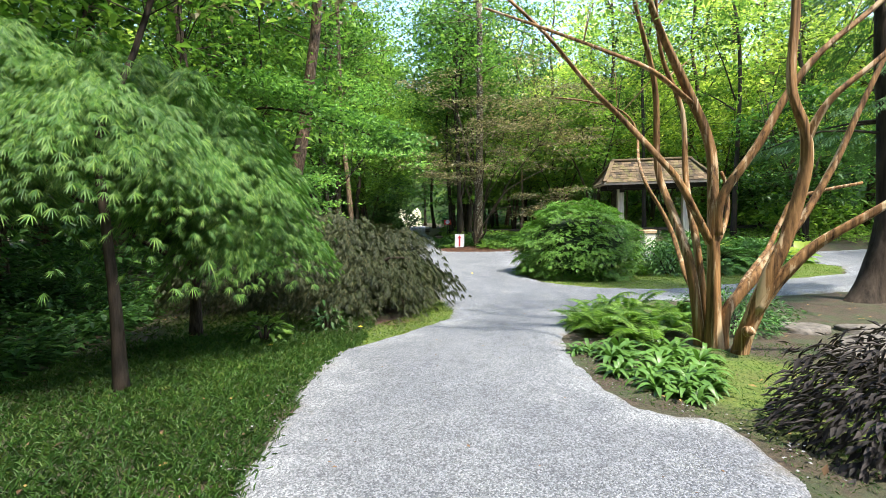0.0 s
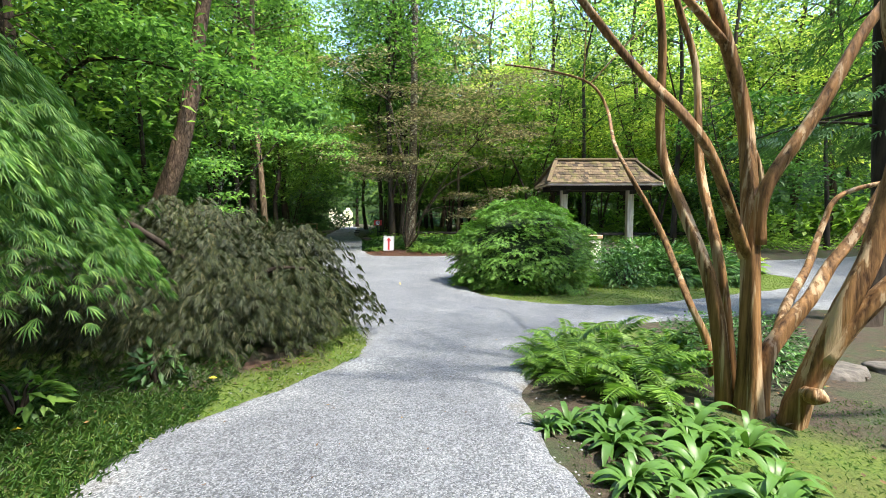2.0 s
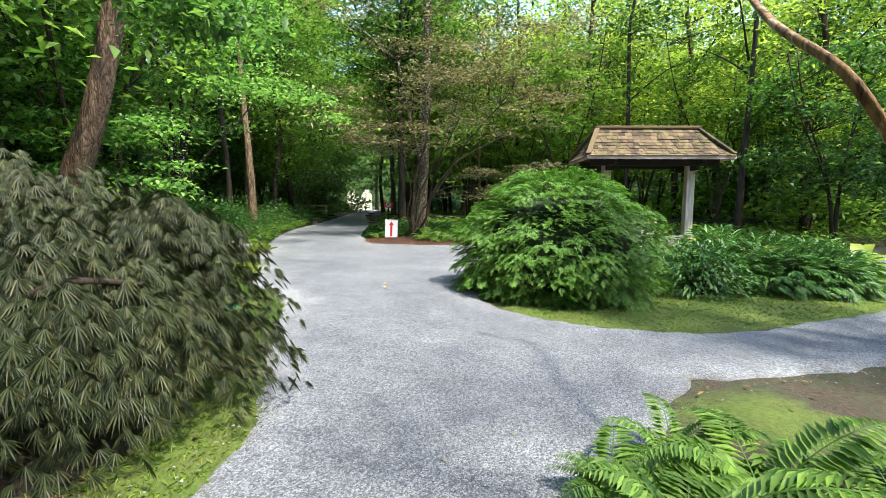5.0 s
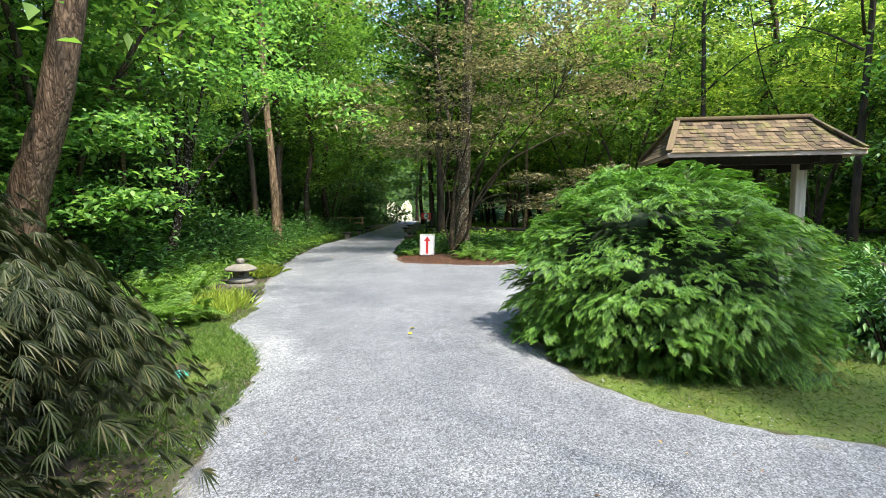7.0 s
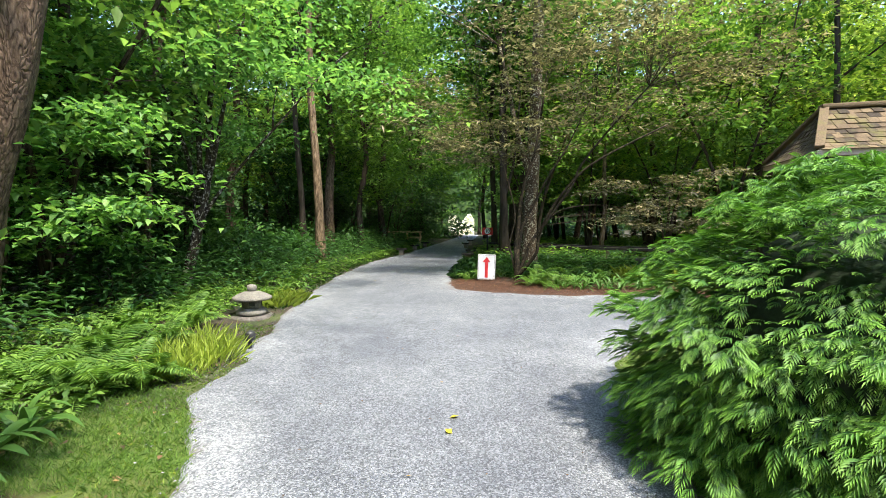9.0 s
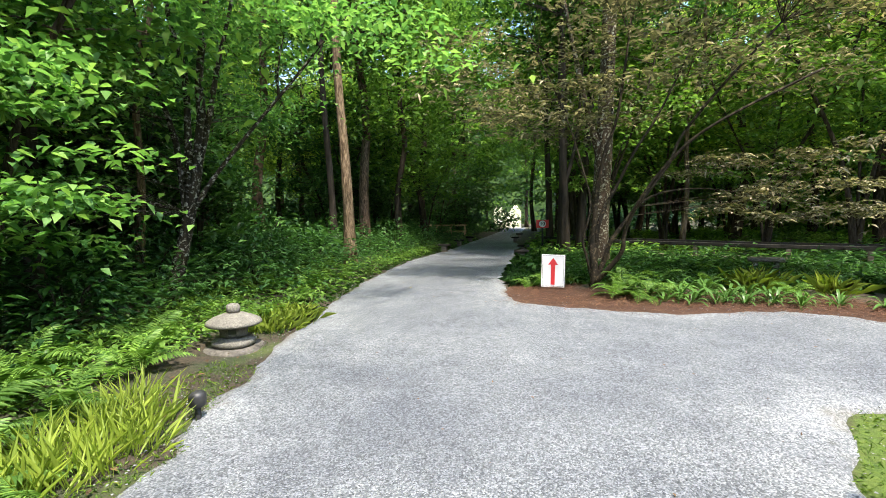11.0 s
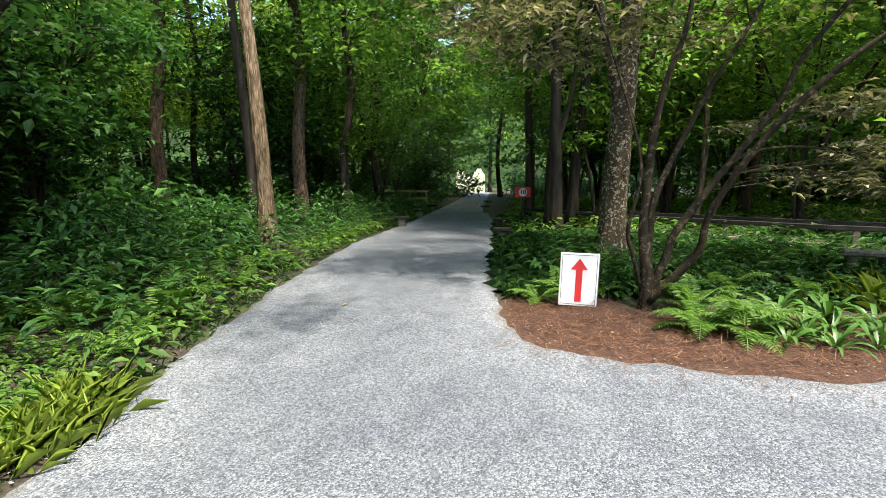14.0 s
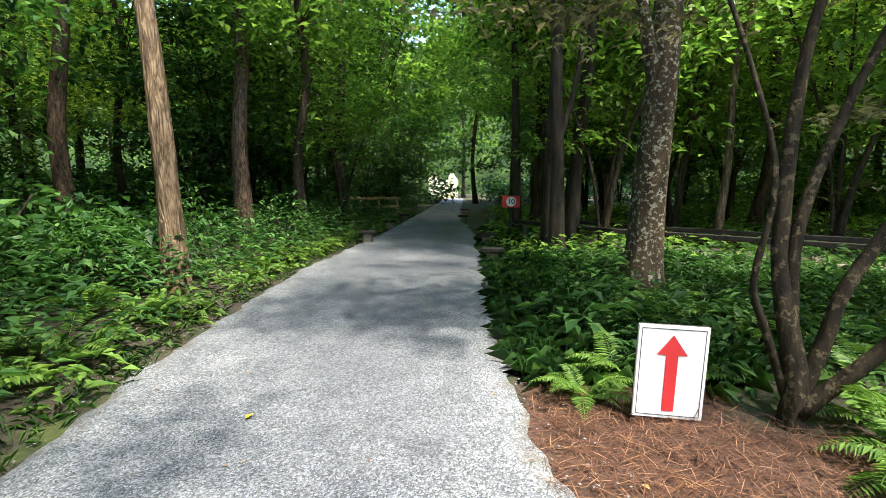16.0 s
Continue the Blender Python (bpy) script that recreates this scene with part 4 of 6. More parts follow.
A = at_ground(-1.75, 8.3)
lace_maple("laceleaf_maple", A, [((0.15, 0, 0.5), (1.5, 1.25, 0.85), 60), ((-0.6, 0.1, 0.6), (1.5, 1.2, 0.7), 50), ((-2.0, 0.3, 0.5), (1.3, 1.2, 0.9), 34), ((0.8, 0.2, 0.4), (0.9, 0.9, 0.5), 20),
                                 ((-0.7, 1.3, 1.2), (1.3, 0.9, 0.6), 26), ((0.7, 1.1, 0.95), (0.8, 0.8, 0.6), 20), ((-0.1, 1.3, 0.5), (0.9, 0.7, 0.85), 22), ((-2.3, 0.4, 0.65), (1.2, 1.0, 0.65), 26), ((0.15, 1.9, 0.5), (0.8, 0.8, 0.7), 24), ((-0.6, 2.2, 0.85), (1.0, 0.8, 0.75), 26), ((-1.6, 1.8, 1.1), (1.1, 0.9, 0.65), 20)],
           0.10, LEAF_LACE_DARK, BARK_DARK, [([(0, 0, -0.1), (0.1, 0, 0.5), (-0.3, 0.1, 1.0), (-0.9, 0, 1.5)], 0.09, 0.03), ([(0.1, 0, 0.4), (0.7, -0.1, 0.9), (1.2, 0, 0.9)], 0.05, 0.015),
                                             ([(0, 0, 0.4), (-0.9, 0.2, 0.8), (-2.0, 0.2, 1.1)], 0.05, 0.015)],
           "low mounded laceleaf maple with feathery bronze-green leaves over the path edge", 7, 0.85, 0.24, 0.16, 92, 0.09)
A = at_ground(-3.6, 6.7)
lace_maple("laceleaf_maple", A, [((1.15, -0.75, 1.4), (0.8, 0.85, 0.75), 30), ((0.8, -0.9, 2.0), (1.05, 1.0, 0.85), 32), ((0.25, -1.4, 2.55), (1.5, 1.2, 0.85), 36),
                                 ((-0.8, -1.7, 2.9), (1.7, 1.3, 0.95), 38), ((-1.9, -2.0, 2.6), (1.5, 1.3, 1.1), 32), ((-1.3, -2.3, 2.2), (1.0, 0.9, 0.8), 18),
                                 ((0.6, -2.55, 2.25), (0.95, 0.75, 0.7), 24), ((-0.4, -2.5, 2.3), (1.05, 0.8, 0.75), 24), ((1.15, -1.6, 2.1), (0.75, 0.8, 0.75), 20)],
           0.09, LEAF_LACE, BARK, [([(0, 0, -0.1), (0.02, 0, 0.7), (0.05, -0.05, 1.1), (-0.3, -0.2, 1.7), (-0.9, -0.9, 2.5)], 0.085, 0.03), ([(0.03, 0, 0.9), (0.1, -0.2, 1.5), (0.5, -0.6, 2.1)], 0.045, 0.02),
                                   ([(0.0, 0, 1.0), (-0.6, -0.4, 1.5), (-1.0, -0.8, 2.0)], 0.04, 0.02)],
           "weeping laceleaf maple with feathery fresh green foliage", 6, 0.8, 0.19, 0.85, 120, 0.10)
# slim dark trunk in the lawn, with reddish boughs high up
A = at_ground(-3.04, 4.3)
cl = [(rng.uniform(0.0, 2.4), rng.uniform(-0.5, 1.2), rng.uniform(3.75, 4.9), 0.7) for _ in range(28)]
# wider upper boughs, mostly unseen, added to shade the laceleaf below
cl += [(rng.uniform(-2.5, 2.0), rng.uniform(-0.5, 2.8), rng.uniform(4.4, 6.6), 0.9) for _ in range(44)]
tree("japanese_maple", A, [([(0, 0, -0.1), (0.0, 0, 0.8), (-0.03, 0, 1.6), (-0.1, 0.1, 2.4), (0.0, 0.5, 3.2), (0.4, 0.6, 4.4)], 0.06, 0.025)],
     cl, 60, 0.10, LEAF_BRONZE, BARK_DARK, "slim dark-trunked japanese maple with reddish leaves overhead", twig=0.008, flat=0.2)


# ---- round conifer shrub ----
def sprays(points, out, size, n_leaf=9, slim=0.19):
    """Flat drooping conifer sprays: narrow blades set on both sides of a short axis."""
    n = len(points)
    d = unit(out * np.array([1, 1, 0.8]) + rand_dirs(n) * 0.28 - np.array([0, 0, 0.12]))
    up = unit(np.array([0, 0, 1.0]) + out * 0.5 + rand_dirs(n) * 0.3)
    side = unit(np.cross(d, up))
    s = size * rng.uniform(0.7, 1.3, n)
    parts, tip = [], []
    for k in range(n_leaf):
        u = k / n_leaf
        sg = 1 if k % 2 else -1
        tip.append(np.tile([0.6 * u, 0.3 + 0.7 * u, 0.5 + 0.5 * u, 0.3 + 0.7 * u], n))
        dd = d * (0.75 + 0.25 * u) + side * sg * (0.75 - 0.5 * u) + np.array([0, 0, -0.25])
        parts.append(blades(points + d * (s * u * 0.8)[:, None] - np.array([0, 0, 1.0]) * (s * u * u * 0.35)[:, None], dd, up, s * (0.55 - 0.25 * u), slim, droop=0.18))
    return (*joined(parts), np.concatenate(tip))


A = at_ground(3.68, 13.0)
bush = thing("conifer_shrub", A, "dense rounded evergreen shrub with drooping sprays on the island bed", "shrub")
c1, o1 = dome_points(500, (1.64, 1.58, 1.46), 0.6, 0.12, 2.9, 0.14, -0.42)
p1, d1 = [], []
for c, o in zip(c1, o1):
    m = 27
    u = rng.uniform(0, 1, m)
    w = rng.normal(size=m) * 0.12 * (1.25 - 0.7 * u)
    run = unit(np.array([o[0], o[1], o[2] * 0.6 + 0.05]) + rng.normal(size=3) * 0.36)
    lat = unit(np.cross(run, np.array([0.0, 0.0, 1.0])))
    q = c + run * (u * 0.32 - 0.2)[:, None] + lat * w[:, None] - np.array([0, 0, 1.0]) * (0.15 * u * u + np.abs(w) * 0.4)[:, None] + rng.normal(size=(m, 3)) * 0.01
    p1.append(q)
    d1.append(run + lat * (np.sign(w) * 0.4)[:, None] - np.array([0, 0, 0.2]) * u[:, None])
p2, d2 = dome_points(3600, (1.48, 1.42, 1.32), 0.6, 0.12, 2.9, 0.16, -0.4)
p1, d1 = np.concatenate(p1 + [p2]), unit(np.concatenate(d1 + [d2]))


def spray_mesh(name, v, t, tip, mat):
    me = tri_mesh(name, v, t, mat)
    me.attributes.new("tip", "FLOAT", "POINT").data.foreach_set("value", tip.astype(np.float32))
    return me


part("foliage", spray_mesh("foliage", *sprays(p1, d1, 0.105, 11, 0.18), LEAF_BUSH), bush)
for k in range(6):
    a = k * 1.05
    g = Geo()
    g.tube([(0.1 * math.cos(a), 0.1 * math.sin(a), -0.1), (0.5 * math.cos(a), 0.5 * math.sin(a), 0.7), (0.9 * math.cos(a), 0.9 * math.sin(a), 1.4)], (0.05, 0.02), 6, 2)
    part("stem", g.mesh("stem", BARK_DARK), bush)
# solid filler, coloured near black for the shade between the boughs
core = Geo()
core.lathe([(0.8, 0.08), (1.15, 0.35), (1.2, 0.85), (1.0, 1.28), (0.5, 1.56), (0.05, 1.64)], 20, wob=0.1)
part("inner_foliage", core.mesh("inner_foliage", plain_mat("conifer_core_shade", (0.006, 0.014, 0.004), (0.02, 0.045, 0.012), 20.0, 0.95, 0.9)), bush)

# hemlock with a dark straight trunk and flat drooping boughs
A = at_ground(7.55, 8.5)
hem = thing("hemlock_tree", A, "dark-barked hemlock with flat feathery drooping boughs", "tree")
g = Geo()
hl = g.tube([(0, 0, -0.25), (0.25, 0, 0.5), (0.42, 0, 1.4), (0.35, 0, 3.2), (0.2, 0, 4.8), (0.2, 0, 11)], (0.27, 0.06), 12, 4, 0.08, True, 0.5)
part("trunk", g.mesh("trunk", BARK_DARK), hem)
hp, hd = [], []
for k in range(36):
    a, z = rng.uniform(0, 6.28), rng.uniform(2.8, 9.5)
    L_ = rng.uniform(1.6, 3.2) * (1 - 0.035 * z)
    tip = Vector((0.3 + L_ * math.cos(a), L_ * math.sin(a), z - 0.1 * L_))
    g = Geo()
    g.tube([(0.3, 0, z), (0.3 + 0.5 * L_ * math.cos(a), 0.5 * L_ * math.sin(a), z + 0.1), tip], (0.03, 0.008), 5, 2)
    part("bough", g.mesh("bough", BARK_DARK), hem)
    u = rng.uniform(0.25, 1.05, 90)
    w = rng.normal(size=90) * 0.28 * L_ * (1.1 - 0.7 * u)
    q = np.stack([0.3 + L_ * u * math.cos(a) - w * math.sin(a), L_ * u * math.sin(a) + w * math.cos(a), z + 0.1 - 0.25 * u * u - 0.3 * np.abs(w) + rng.normal(size=90) * 0.05], 1)
    hp.append(q)
    hd.append(np.stack([math.cos(a) + 0 * u, math.sin(a) + 0 * u, -0.15 + 0 * u], 1) + np.stack([-np.sign(w) * math.sin(a), np.sign(w) * math.cos(a), 0 * u], 1) * 0.5)
v, t, _ = sprays(np.concatenate(hp), unit(np.concatenate(hd)), 0.24, 7)
part("foliage", tri_mesh("foliage", v, t, leaf_mat("leaf_hemlock", (0.03, 0.085, 0.025), (0.075, 0.165, 0.05), trans=0.25)), hem)
# ---- backdrop of far woods ----
def backdrop_mat():
    m, t, b, out = ntree("far_woods")
    co = t.nodes.new("ShaderNodeNewGeometry").outputs["Position"]
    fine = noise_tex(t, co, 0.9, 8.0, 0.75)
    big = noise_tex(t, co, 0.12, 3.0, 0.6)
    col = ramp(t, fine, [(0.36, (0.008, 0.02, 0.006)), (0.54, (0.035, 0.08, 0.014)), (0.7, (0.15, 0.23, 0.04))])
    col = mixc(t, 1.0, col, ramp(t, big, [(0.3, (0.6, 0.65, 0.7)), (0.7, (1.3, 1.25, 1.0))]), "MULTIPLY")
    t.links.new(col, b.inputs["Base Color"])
    b.inputs["Roughness"].default_value = 0.95
    return m


bx, bt = [], []
NB = 180
for i in range(NB):
    a = 2 * math.pi * i / NB
    top = 24 + 5 * noise.noise(Vector((math.cos(a) * 6, math.sin(a) * 6, 0))) + 3 * noise.noise(Vector((math.cos(a) * 25, math.sin(a) * 25, 3)))
    bx += [(78 * math.cos(a), 14 + 78 * math.sin(a), -3), (80 * math.cos(a), 14 + 80 * math.sin(a), top)]
for i in range(NB):
    p, q = 2 * i, 2 * ((i + 1) % NB)
    bt += [(p, q, q + 1), (p, q + 1, p + 1)]
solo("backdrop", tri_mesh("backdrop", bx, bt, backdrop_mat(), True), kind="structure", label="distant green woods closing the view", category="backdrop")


# ---- ferns and bedding plants ----
def frond_mesh(length, pairs, rise, fall, width, mat, seed):
    """One arching fern frond: a thin rachis with paired pinnae."""
    r = np.random.default_rng(seed)
    u = np.linspace(0.12, 1, pairs)
    ax = np.stack([u * length * 0.85, 0.03 * length * np.sin(u * 5 + seed), length * (rise * u - fall * u * u)], 1)
    tan = unit(np.gradient(ax, axis=0))
    parts = []
    prof = np.sin(np.clip((1.05 - u) * 2.1, 0, 1.57)) * np.clip(u * 5, 0.35, 1)
    for sg in (-1, 1):
        side = np.cross(tan, np.array([0, 0, 1.0])) * sg
        d = unit(side + tan * 0.35 + r.normal(size=side.shape) * 0.06)
        parts.append(blades(ax, d, np.array([[0, 0, 1.0]]) + tan * -0.2, width * length * prof * 0.5 + 0.01, 0.24, 0.1, 0.18))
    v = np.stack([ax + np.array([0, 0.004, 0]), ax - np.array([0, 0.004, 0])], 1).reshape(-1, 3)
    k = np.arange(pairs - 1)[:, None] * 2
    parts.append((v, np.concatenate([k + np.array([[0, 1, 3]]), k + np.array([[0, 3, 2]])], 1).reshape(-1, 3)))
    v, t = joined(parts)
    return tri_mesh("frond", v, t, mat)


FRONDS = [frond_mesh(0.78, 24, 1.25, 0.9, 0.42, LEAF_FERN, 1), frond_mesh(0.68, 22, 1.0, 0.85, 0.45, LEAF_FERN, 2), frond_mesh(0.74, 23, 0.75, 0.7, 0.4, LEAF_FERN, 3)]
pl = random.Random(11)


def fern(x, y, size, n=11, label="green fern with arching feathery fronds", group="ferns beside the path", dz=0.0):
    ob = thing("fern", (x, y, land1(x, y) + dz - 0.01), label, "fern", group)
    for i in range(n):
        f = part("frond", FRONDS[i % 3], ob)
        s = size * pl.uniform(0.75, 1.15)
        f.matrix_local = pose(0, 0, 0, pl.uniform(-12, 12), pl.uniform(-18, 12), i * 360 / n + pl.uniform(-14, 14)) @ Matrix.Scale(s, 4)
    return ob


def strap_mesh(length, width, rise, fall, mat, seg=5, fold=0.25):
    """One arching strap leaf, folded along its midrib."""
    v, t = [], []
    for i in range(seg + 1):
        u = i / seg
        w = width * (math.sin(math.pi * min(1, u * 0.93 + 0.07)) ** 0.7) * 0.5
        x, z = length * u * (1 - 0.12 * u), length * (rise * u - fall * u * u)
        v += [(x, -w, z + w * fold), (x, 0, z), (x, w, z + w * fold)]
    for i in range(seg):
        b = i * 3
        for k in (0, 1):
            t += [(b + k, b + k + 3, b + k + 4), (b + k, b + k + 4, b + k + 1)]
    return tri_mesh("leaf", v, t, mat, True)


LILY = [strap_mesh(0.42, 0.05, 1.2, 0.95, LEAF_STRAP, 6), strap_mesh(0.38, 0.045, 0.9, 0.85, LEAF_STRAP, 6), strap_mesh(0.45, 0.05, 1.5, 1.1, LEAF_STRAP, 6)]
STRAPS = [strap_mesh(0.42, 0.075, 1.05, 0.95, LEAF_STRAP, 7), strap_mesh(0.36, 0.066, 0.7, 0.8, LEAF_STRAP, 7), strap_mesh(0.46, 0.078, 1.3, 1.1, LEAF_STRAP, 7)]


def rosette(x, y, size, n=13, label="clump of glossy strap-leaved plants at the gravel edge", meshes=None, group="strap-leaved clumps"):
    ob = thing("bedding_plant", (x, y, land1(x, y) - 0.01), label, "plant", group)
    for i in range(n):
        f = part("leaf", (meshes or STRAPS)[i % 3], ob)
        f.matrix_local = pose(0, 0, 0, pl.uniform(-15, 15), pl.uniform(-22, 15), i * 137.5 + pl.uniform(-15, 15)) @ Matrix.Scale(size * pl.uniform(0.75, 1.2), 4)
    return ob


def tuft_mesh(n, length, spread, mat, ratio=0.05, seed=0, droop=0.35):
    r = np.random.default_rng(seed)
    base = np.concatenate([r.normal(size=(n, 2)) * spread, np.zeros((n, 1))], 1)
    d = unit(np.concatenate([r.normal(size=(n, 2)) * 0.45 + base[:, :2] * 1.5, np.ones((n, 1))], 1))
    return blades(base, d, rand_dirs(n, r), length * r.uniform(0.6, 1.2, n), ratio, 0.1, droop)


def tuft(x, y, n, length, spread, mat, label, name="grass_tuft", seed=0, ratio=0.05, droop=0.35, group=""):
    v, t = tuft_mesh(n, length, spread, mat, ratio, seed, droop)
    ob = thing(name, (x, y, land1(x, y)), label, "grass", group)
    tagged(part("blade_mass", tri_mesh("blade_mass", v, t, mat), ob), kind="stuff")
    return ob


# myrtle bed
for x, y, s in ((2.25, 6.9, 1.0), (2.6, 6.3, 1.05), (2.1, 6.2, 0.85), (2.85, 7.2, 0.95), (2.45, 5.75, 0.9), (3.3, 6.9, 0.9), (3.0, 6.3, 0.85), (2.15, 7.3, 0.7), (3.7, 7.2, 0.8), (1.95, 6.7, 0.7), (2.6, 7.6, 0.7)):
    fern(x, y, s, 13, "lush light-green fern clump under the crape myrtle", "ferns under the myrtle")
for x, y, s in ((1.75, 4.7, 0.85), (1.95, 4.35, 0.95), (2.25, 4.25, 1.0), (2.5, 4.5, 1.0), (2.2, 4.75, 1.0), (1.85, 5.15, 1.0), (2.4, 5.1, 1.05), (2.7, 4.95, 0.95), (2.05, 5.5, 1.0), (2.65, 5.4, 0.9),
                (2.3, 4.1, 0.8), (2.05, 4.05, 0.75), (1.7, 5.5, 0.8)):
    rosette(x, y, s * 0.74, 28)
    rosette(x + pl.uniform(-0.2, 0.2), y + pl.uniform(-0.2, 0.2), s * 0.62, 24)


def broad_shrub(name, at, r, n, size, mat, label, z0=0.25, ratio=0.4, category="shrub", lumps=0.25, group="", thick=0.5, hang=0.15):
    """Low shrub: stems and a lumpy dome of leaves."""
    ob = thing(name, at, label, category, group)
    for k in range(5):
        a = k * 1.26 + at[0]
        g = Geo()
        g.tube([(0, 0, -0.08), (r[0] * 0.35 * math.cos(a), r[1] * 0.35 * math.sin(a), r[2] * 0.5 + z0 * 0.5), (r[0] * 0.7 * math.cos(a), r[1] * 0.7 * math.sin(a), r[2] * 0.8)], (0.018, 0.007), 6, 2)
        part("stem", g.mesh("stem", BARK_DARK), ob)
    p, d = dome_points(n, r, z0, lumps, 2.6, thick, -0.3)
    p[:, 2] = np.maximum(p[:, 2], 0.02)
    w = unit(d * np.array([1, 1, 0.4]) + rand_dirs(len(d)) * 0.6 - np.array([0, 0, hang]))
    v, t = blades(p, w, unit(np.array([0, 0, 1.0]) + d * 0.5 + rand_dirs(len(d)) * 0.3), size * rng.uniform(0.7, 1.3, len(d)), ratio, 0.15, 0.2)
    part("foliage", tri_mesh("foliage", v, t, mat), ob)
    return ob


broad_shrub("azalea_shrub", at_ground(4.2, 6.9), (0.9, 0.6, 0.4), 2600, 0.06, LEAF_GLOSS, "low dark glossy-leaved shrub behind the ferns", 0.1)
broad_shrub("azalea_shrub", at_ground(3.9, 6.2), (0.5, 0.4, 0.3), 1000, 0.06, LEAF_GLOSS, "low dark glossy-leaved shrub behind the ferns", 0.1)
# purple-leaved shrub by the start
broad_shrub("purple_shrub", at_ground(3.35, 3.0), (1.0, 0.85, 0.6), 3600, 0.105, LEAF_PURPLE, "dark purple-leaved shrub over mossy soil", 0.12, 0.3, hang=0.6)
broad_shrub("green_seedling", at_ground(2.95, 2.75), (0.22, 0.2, 0.25), 90, 0.12, LEAF_BRIGHT, "small bright green seedling at the shrub's foot", 0.1, 0.55)
for x, y in ((4.5, 4.2),):
    broad_shrub("purple_shrub", at_ground(x, y), (0.45, 0.4, 0.25), 420, 0.06, LEAF_PURPLE, "low purple-grey shrub on grey mulch", 0.1, 0.4)
# island plants
for x, y, r in ((5.95, 12.5, (0.75, 0.6, 0.7)), (6.6, 12.9, (0.6, 0.6, 0.55)), (6.2, 14.1, (0.8, 0.6, 0.75))):
    broad_shrub("azalea_shrub", at_ground(x, y), r, 1500, 0.11, LEAF_GLOSS, "dark green glossy shrub on the mossy island", 0.15, 0.35, group="island shrubs")
for x, y, r in ((7.4, 12.95, (0.95, 0.75, 0.75)), (8.35, 12.9, (0.95, 0.7, 0.65)), (7.3, 14.0, (0.95, 0.7, 0.85)), (8.9, 13.5, (0.8, 0.6, 0.62)), (6.75, 13.3, (0.7, 0.6, 0.6))):
    ob = thing("spreading_shrub", at_ground(x, y), "low spreading dark green shrub with layered fronds on moss", "shrub", "island shrubs")
    for k in range(5):
        g = Geo()
        g.tube([(0, 0, -0.08), (r[0] * 0.3 * math.cos(k * 1.26), r[1] * 0.3 * math.sin(k * 1.26), r[2] * 0.5), (r[0] * 0.7 * math.cos(k * 1.26), r[1] * 0.7 * math.sin(k * 1.26), r[2] * 0.8)], (0.018, 0.007), 6, 2)
        part("stem", g.mesh("stem", BARK_DARK), ob)
    q, d = dome_points(620, r, 0.08, 0.3, 2.6, 0.45, -0.15)
    q[:, 2] = np.maximum(q[:, 2], 0.03)
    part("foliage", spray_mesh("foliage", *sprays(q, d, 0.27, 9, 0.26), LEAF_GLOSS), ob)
for x, y in ((-2.0, 12.1), (-2.15, 12.45), (-1.85, 11.75), (-2.3, 11.95)):
    rosette(x, y, 1.15, 12, "broad strap-leaved green clump beside the ferns")
HOSTA = [strap_mesh(0.42, 0.15, 1.0, 0.7, LEAF_FERN), strap_mesh(0.4, 0.14, 0.7, 0.6, LEAF_FERN), strap_mesh(0.45, 0.15, 1.3, 0.8, LEAF_YELLOW)]
for i in range(11):
    rosette(7.0 + 0.42 * i, 14.6 + 0.25 * math.sin(i * 2.1), 1.8, 14, "leafy light-green hosta clump", HOSTA, "hostas by the shelter")
# ferns and grasses beside the lantern
for x, y, s in ((-2.3, 13.6, 1.0), (-2.9, 13.9, 1.05), (-2.35, 13.25, 0.9), (-2.75, 13.2, 1.0), (-3.3, 13.4, 1.0), (-3.5, 14.6, 1.0), (-2.7, 14.6, 0.8), (-3.1, 15.5, 0.8), (-3.6, 16.2, 0.8), (-2.7, 12.5, 0.8), (-2.1, 13.6, 0.7),
                (-3.9, 15.2, 0.9), (-3.3, 12.4, 0.9), (-2.95, 17.3, 0.6), (-3.35, 18.8, 0.7), (-3.6, 19.6, 0.8), (-3.9, 20.3, 0.95), (-4.2, 19.2, 0.9), (-3.75, 21.2, 0.7), (-4.4, 21.0, 0.9), (-3.95, 22.3, 0.75),
                (-4.9, 20.2, 1.0), (-4.6, 22.2, 0.9), (-5.3, 21.4, 1.0), (-4.0, 24.9, 0.8), (-4.3, 26.2, 0.9), (-5.0, 24.5, 0.9), (-5.0, 19.0, 0.9), (-4.1, 27.5, 0.8)):
    fern(x, y, s, 10)
for i, (x, y) in enumerate(((-1.95, 13.8), (-1.9, 14.1), (-2.15, 14.0), (-1.88, 14.38), (-2.12, 14.35), (-2.38, 14.2), (-2.08, 14.62), (-2.33, 14.6), (-2.2, 13.8), (-2.45, 14.9))):
    tuft(x, y, 64, 0.36, 0.085, LEAF_YELLOW, "tuft of yellow-green ornamental grass", seed=i, group="golden grass by the lantern", ratio=0.05, droop=0.12)
for i, (x, y) in enumerate(((-2.78, 17.15), (-2.62, 17.4), (-2.85, 17.5), (-2.7, 17.75), (-2.9, 17.95))):
    tuft(x, y, 130, 0.34, 0.11, LEAF_YELLOW, "tuft of yellow-green grass behind the lantern", seed=20 + i, group="golden grass by the lantern", ratio=0.035)
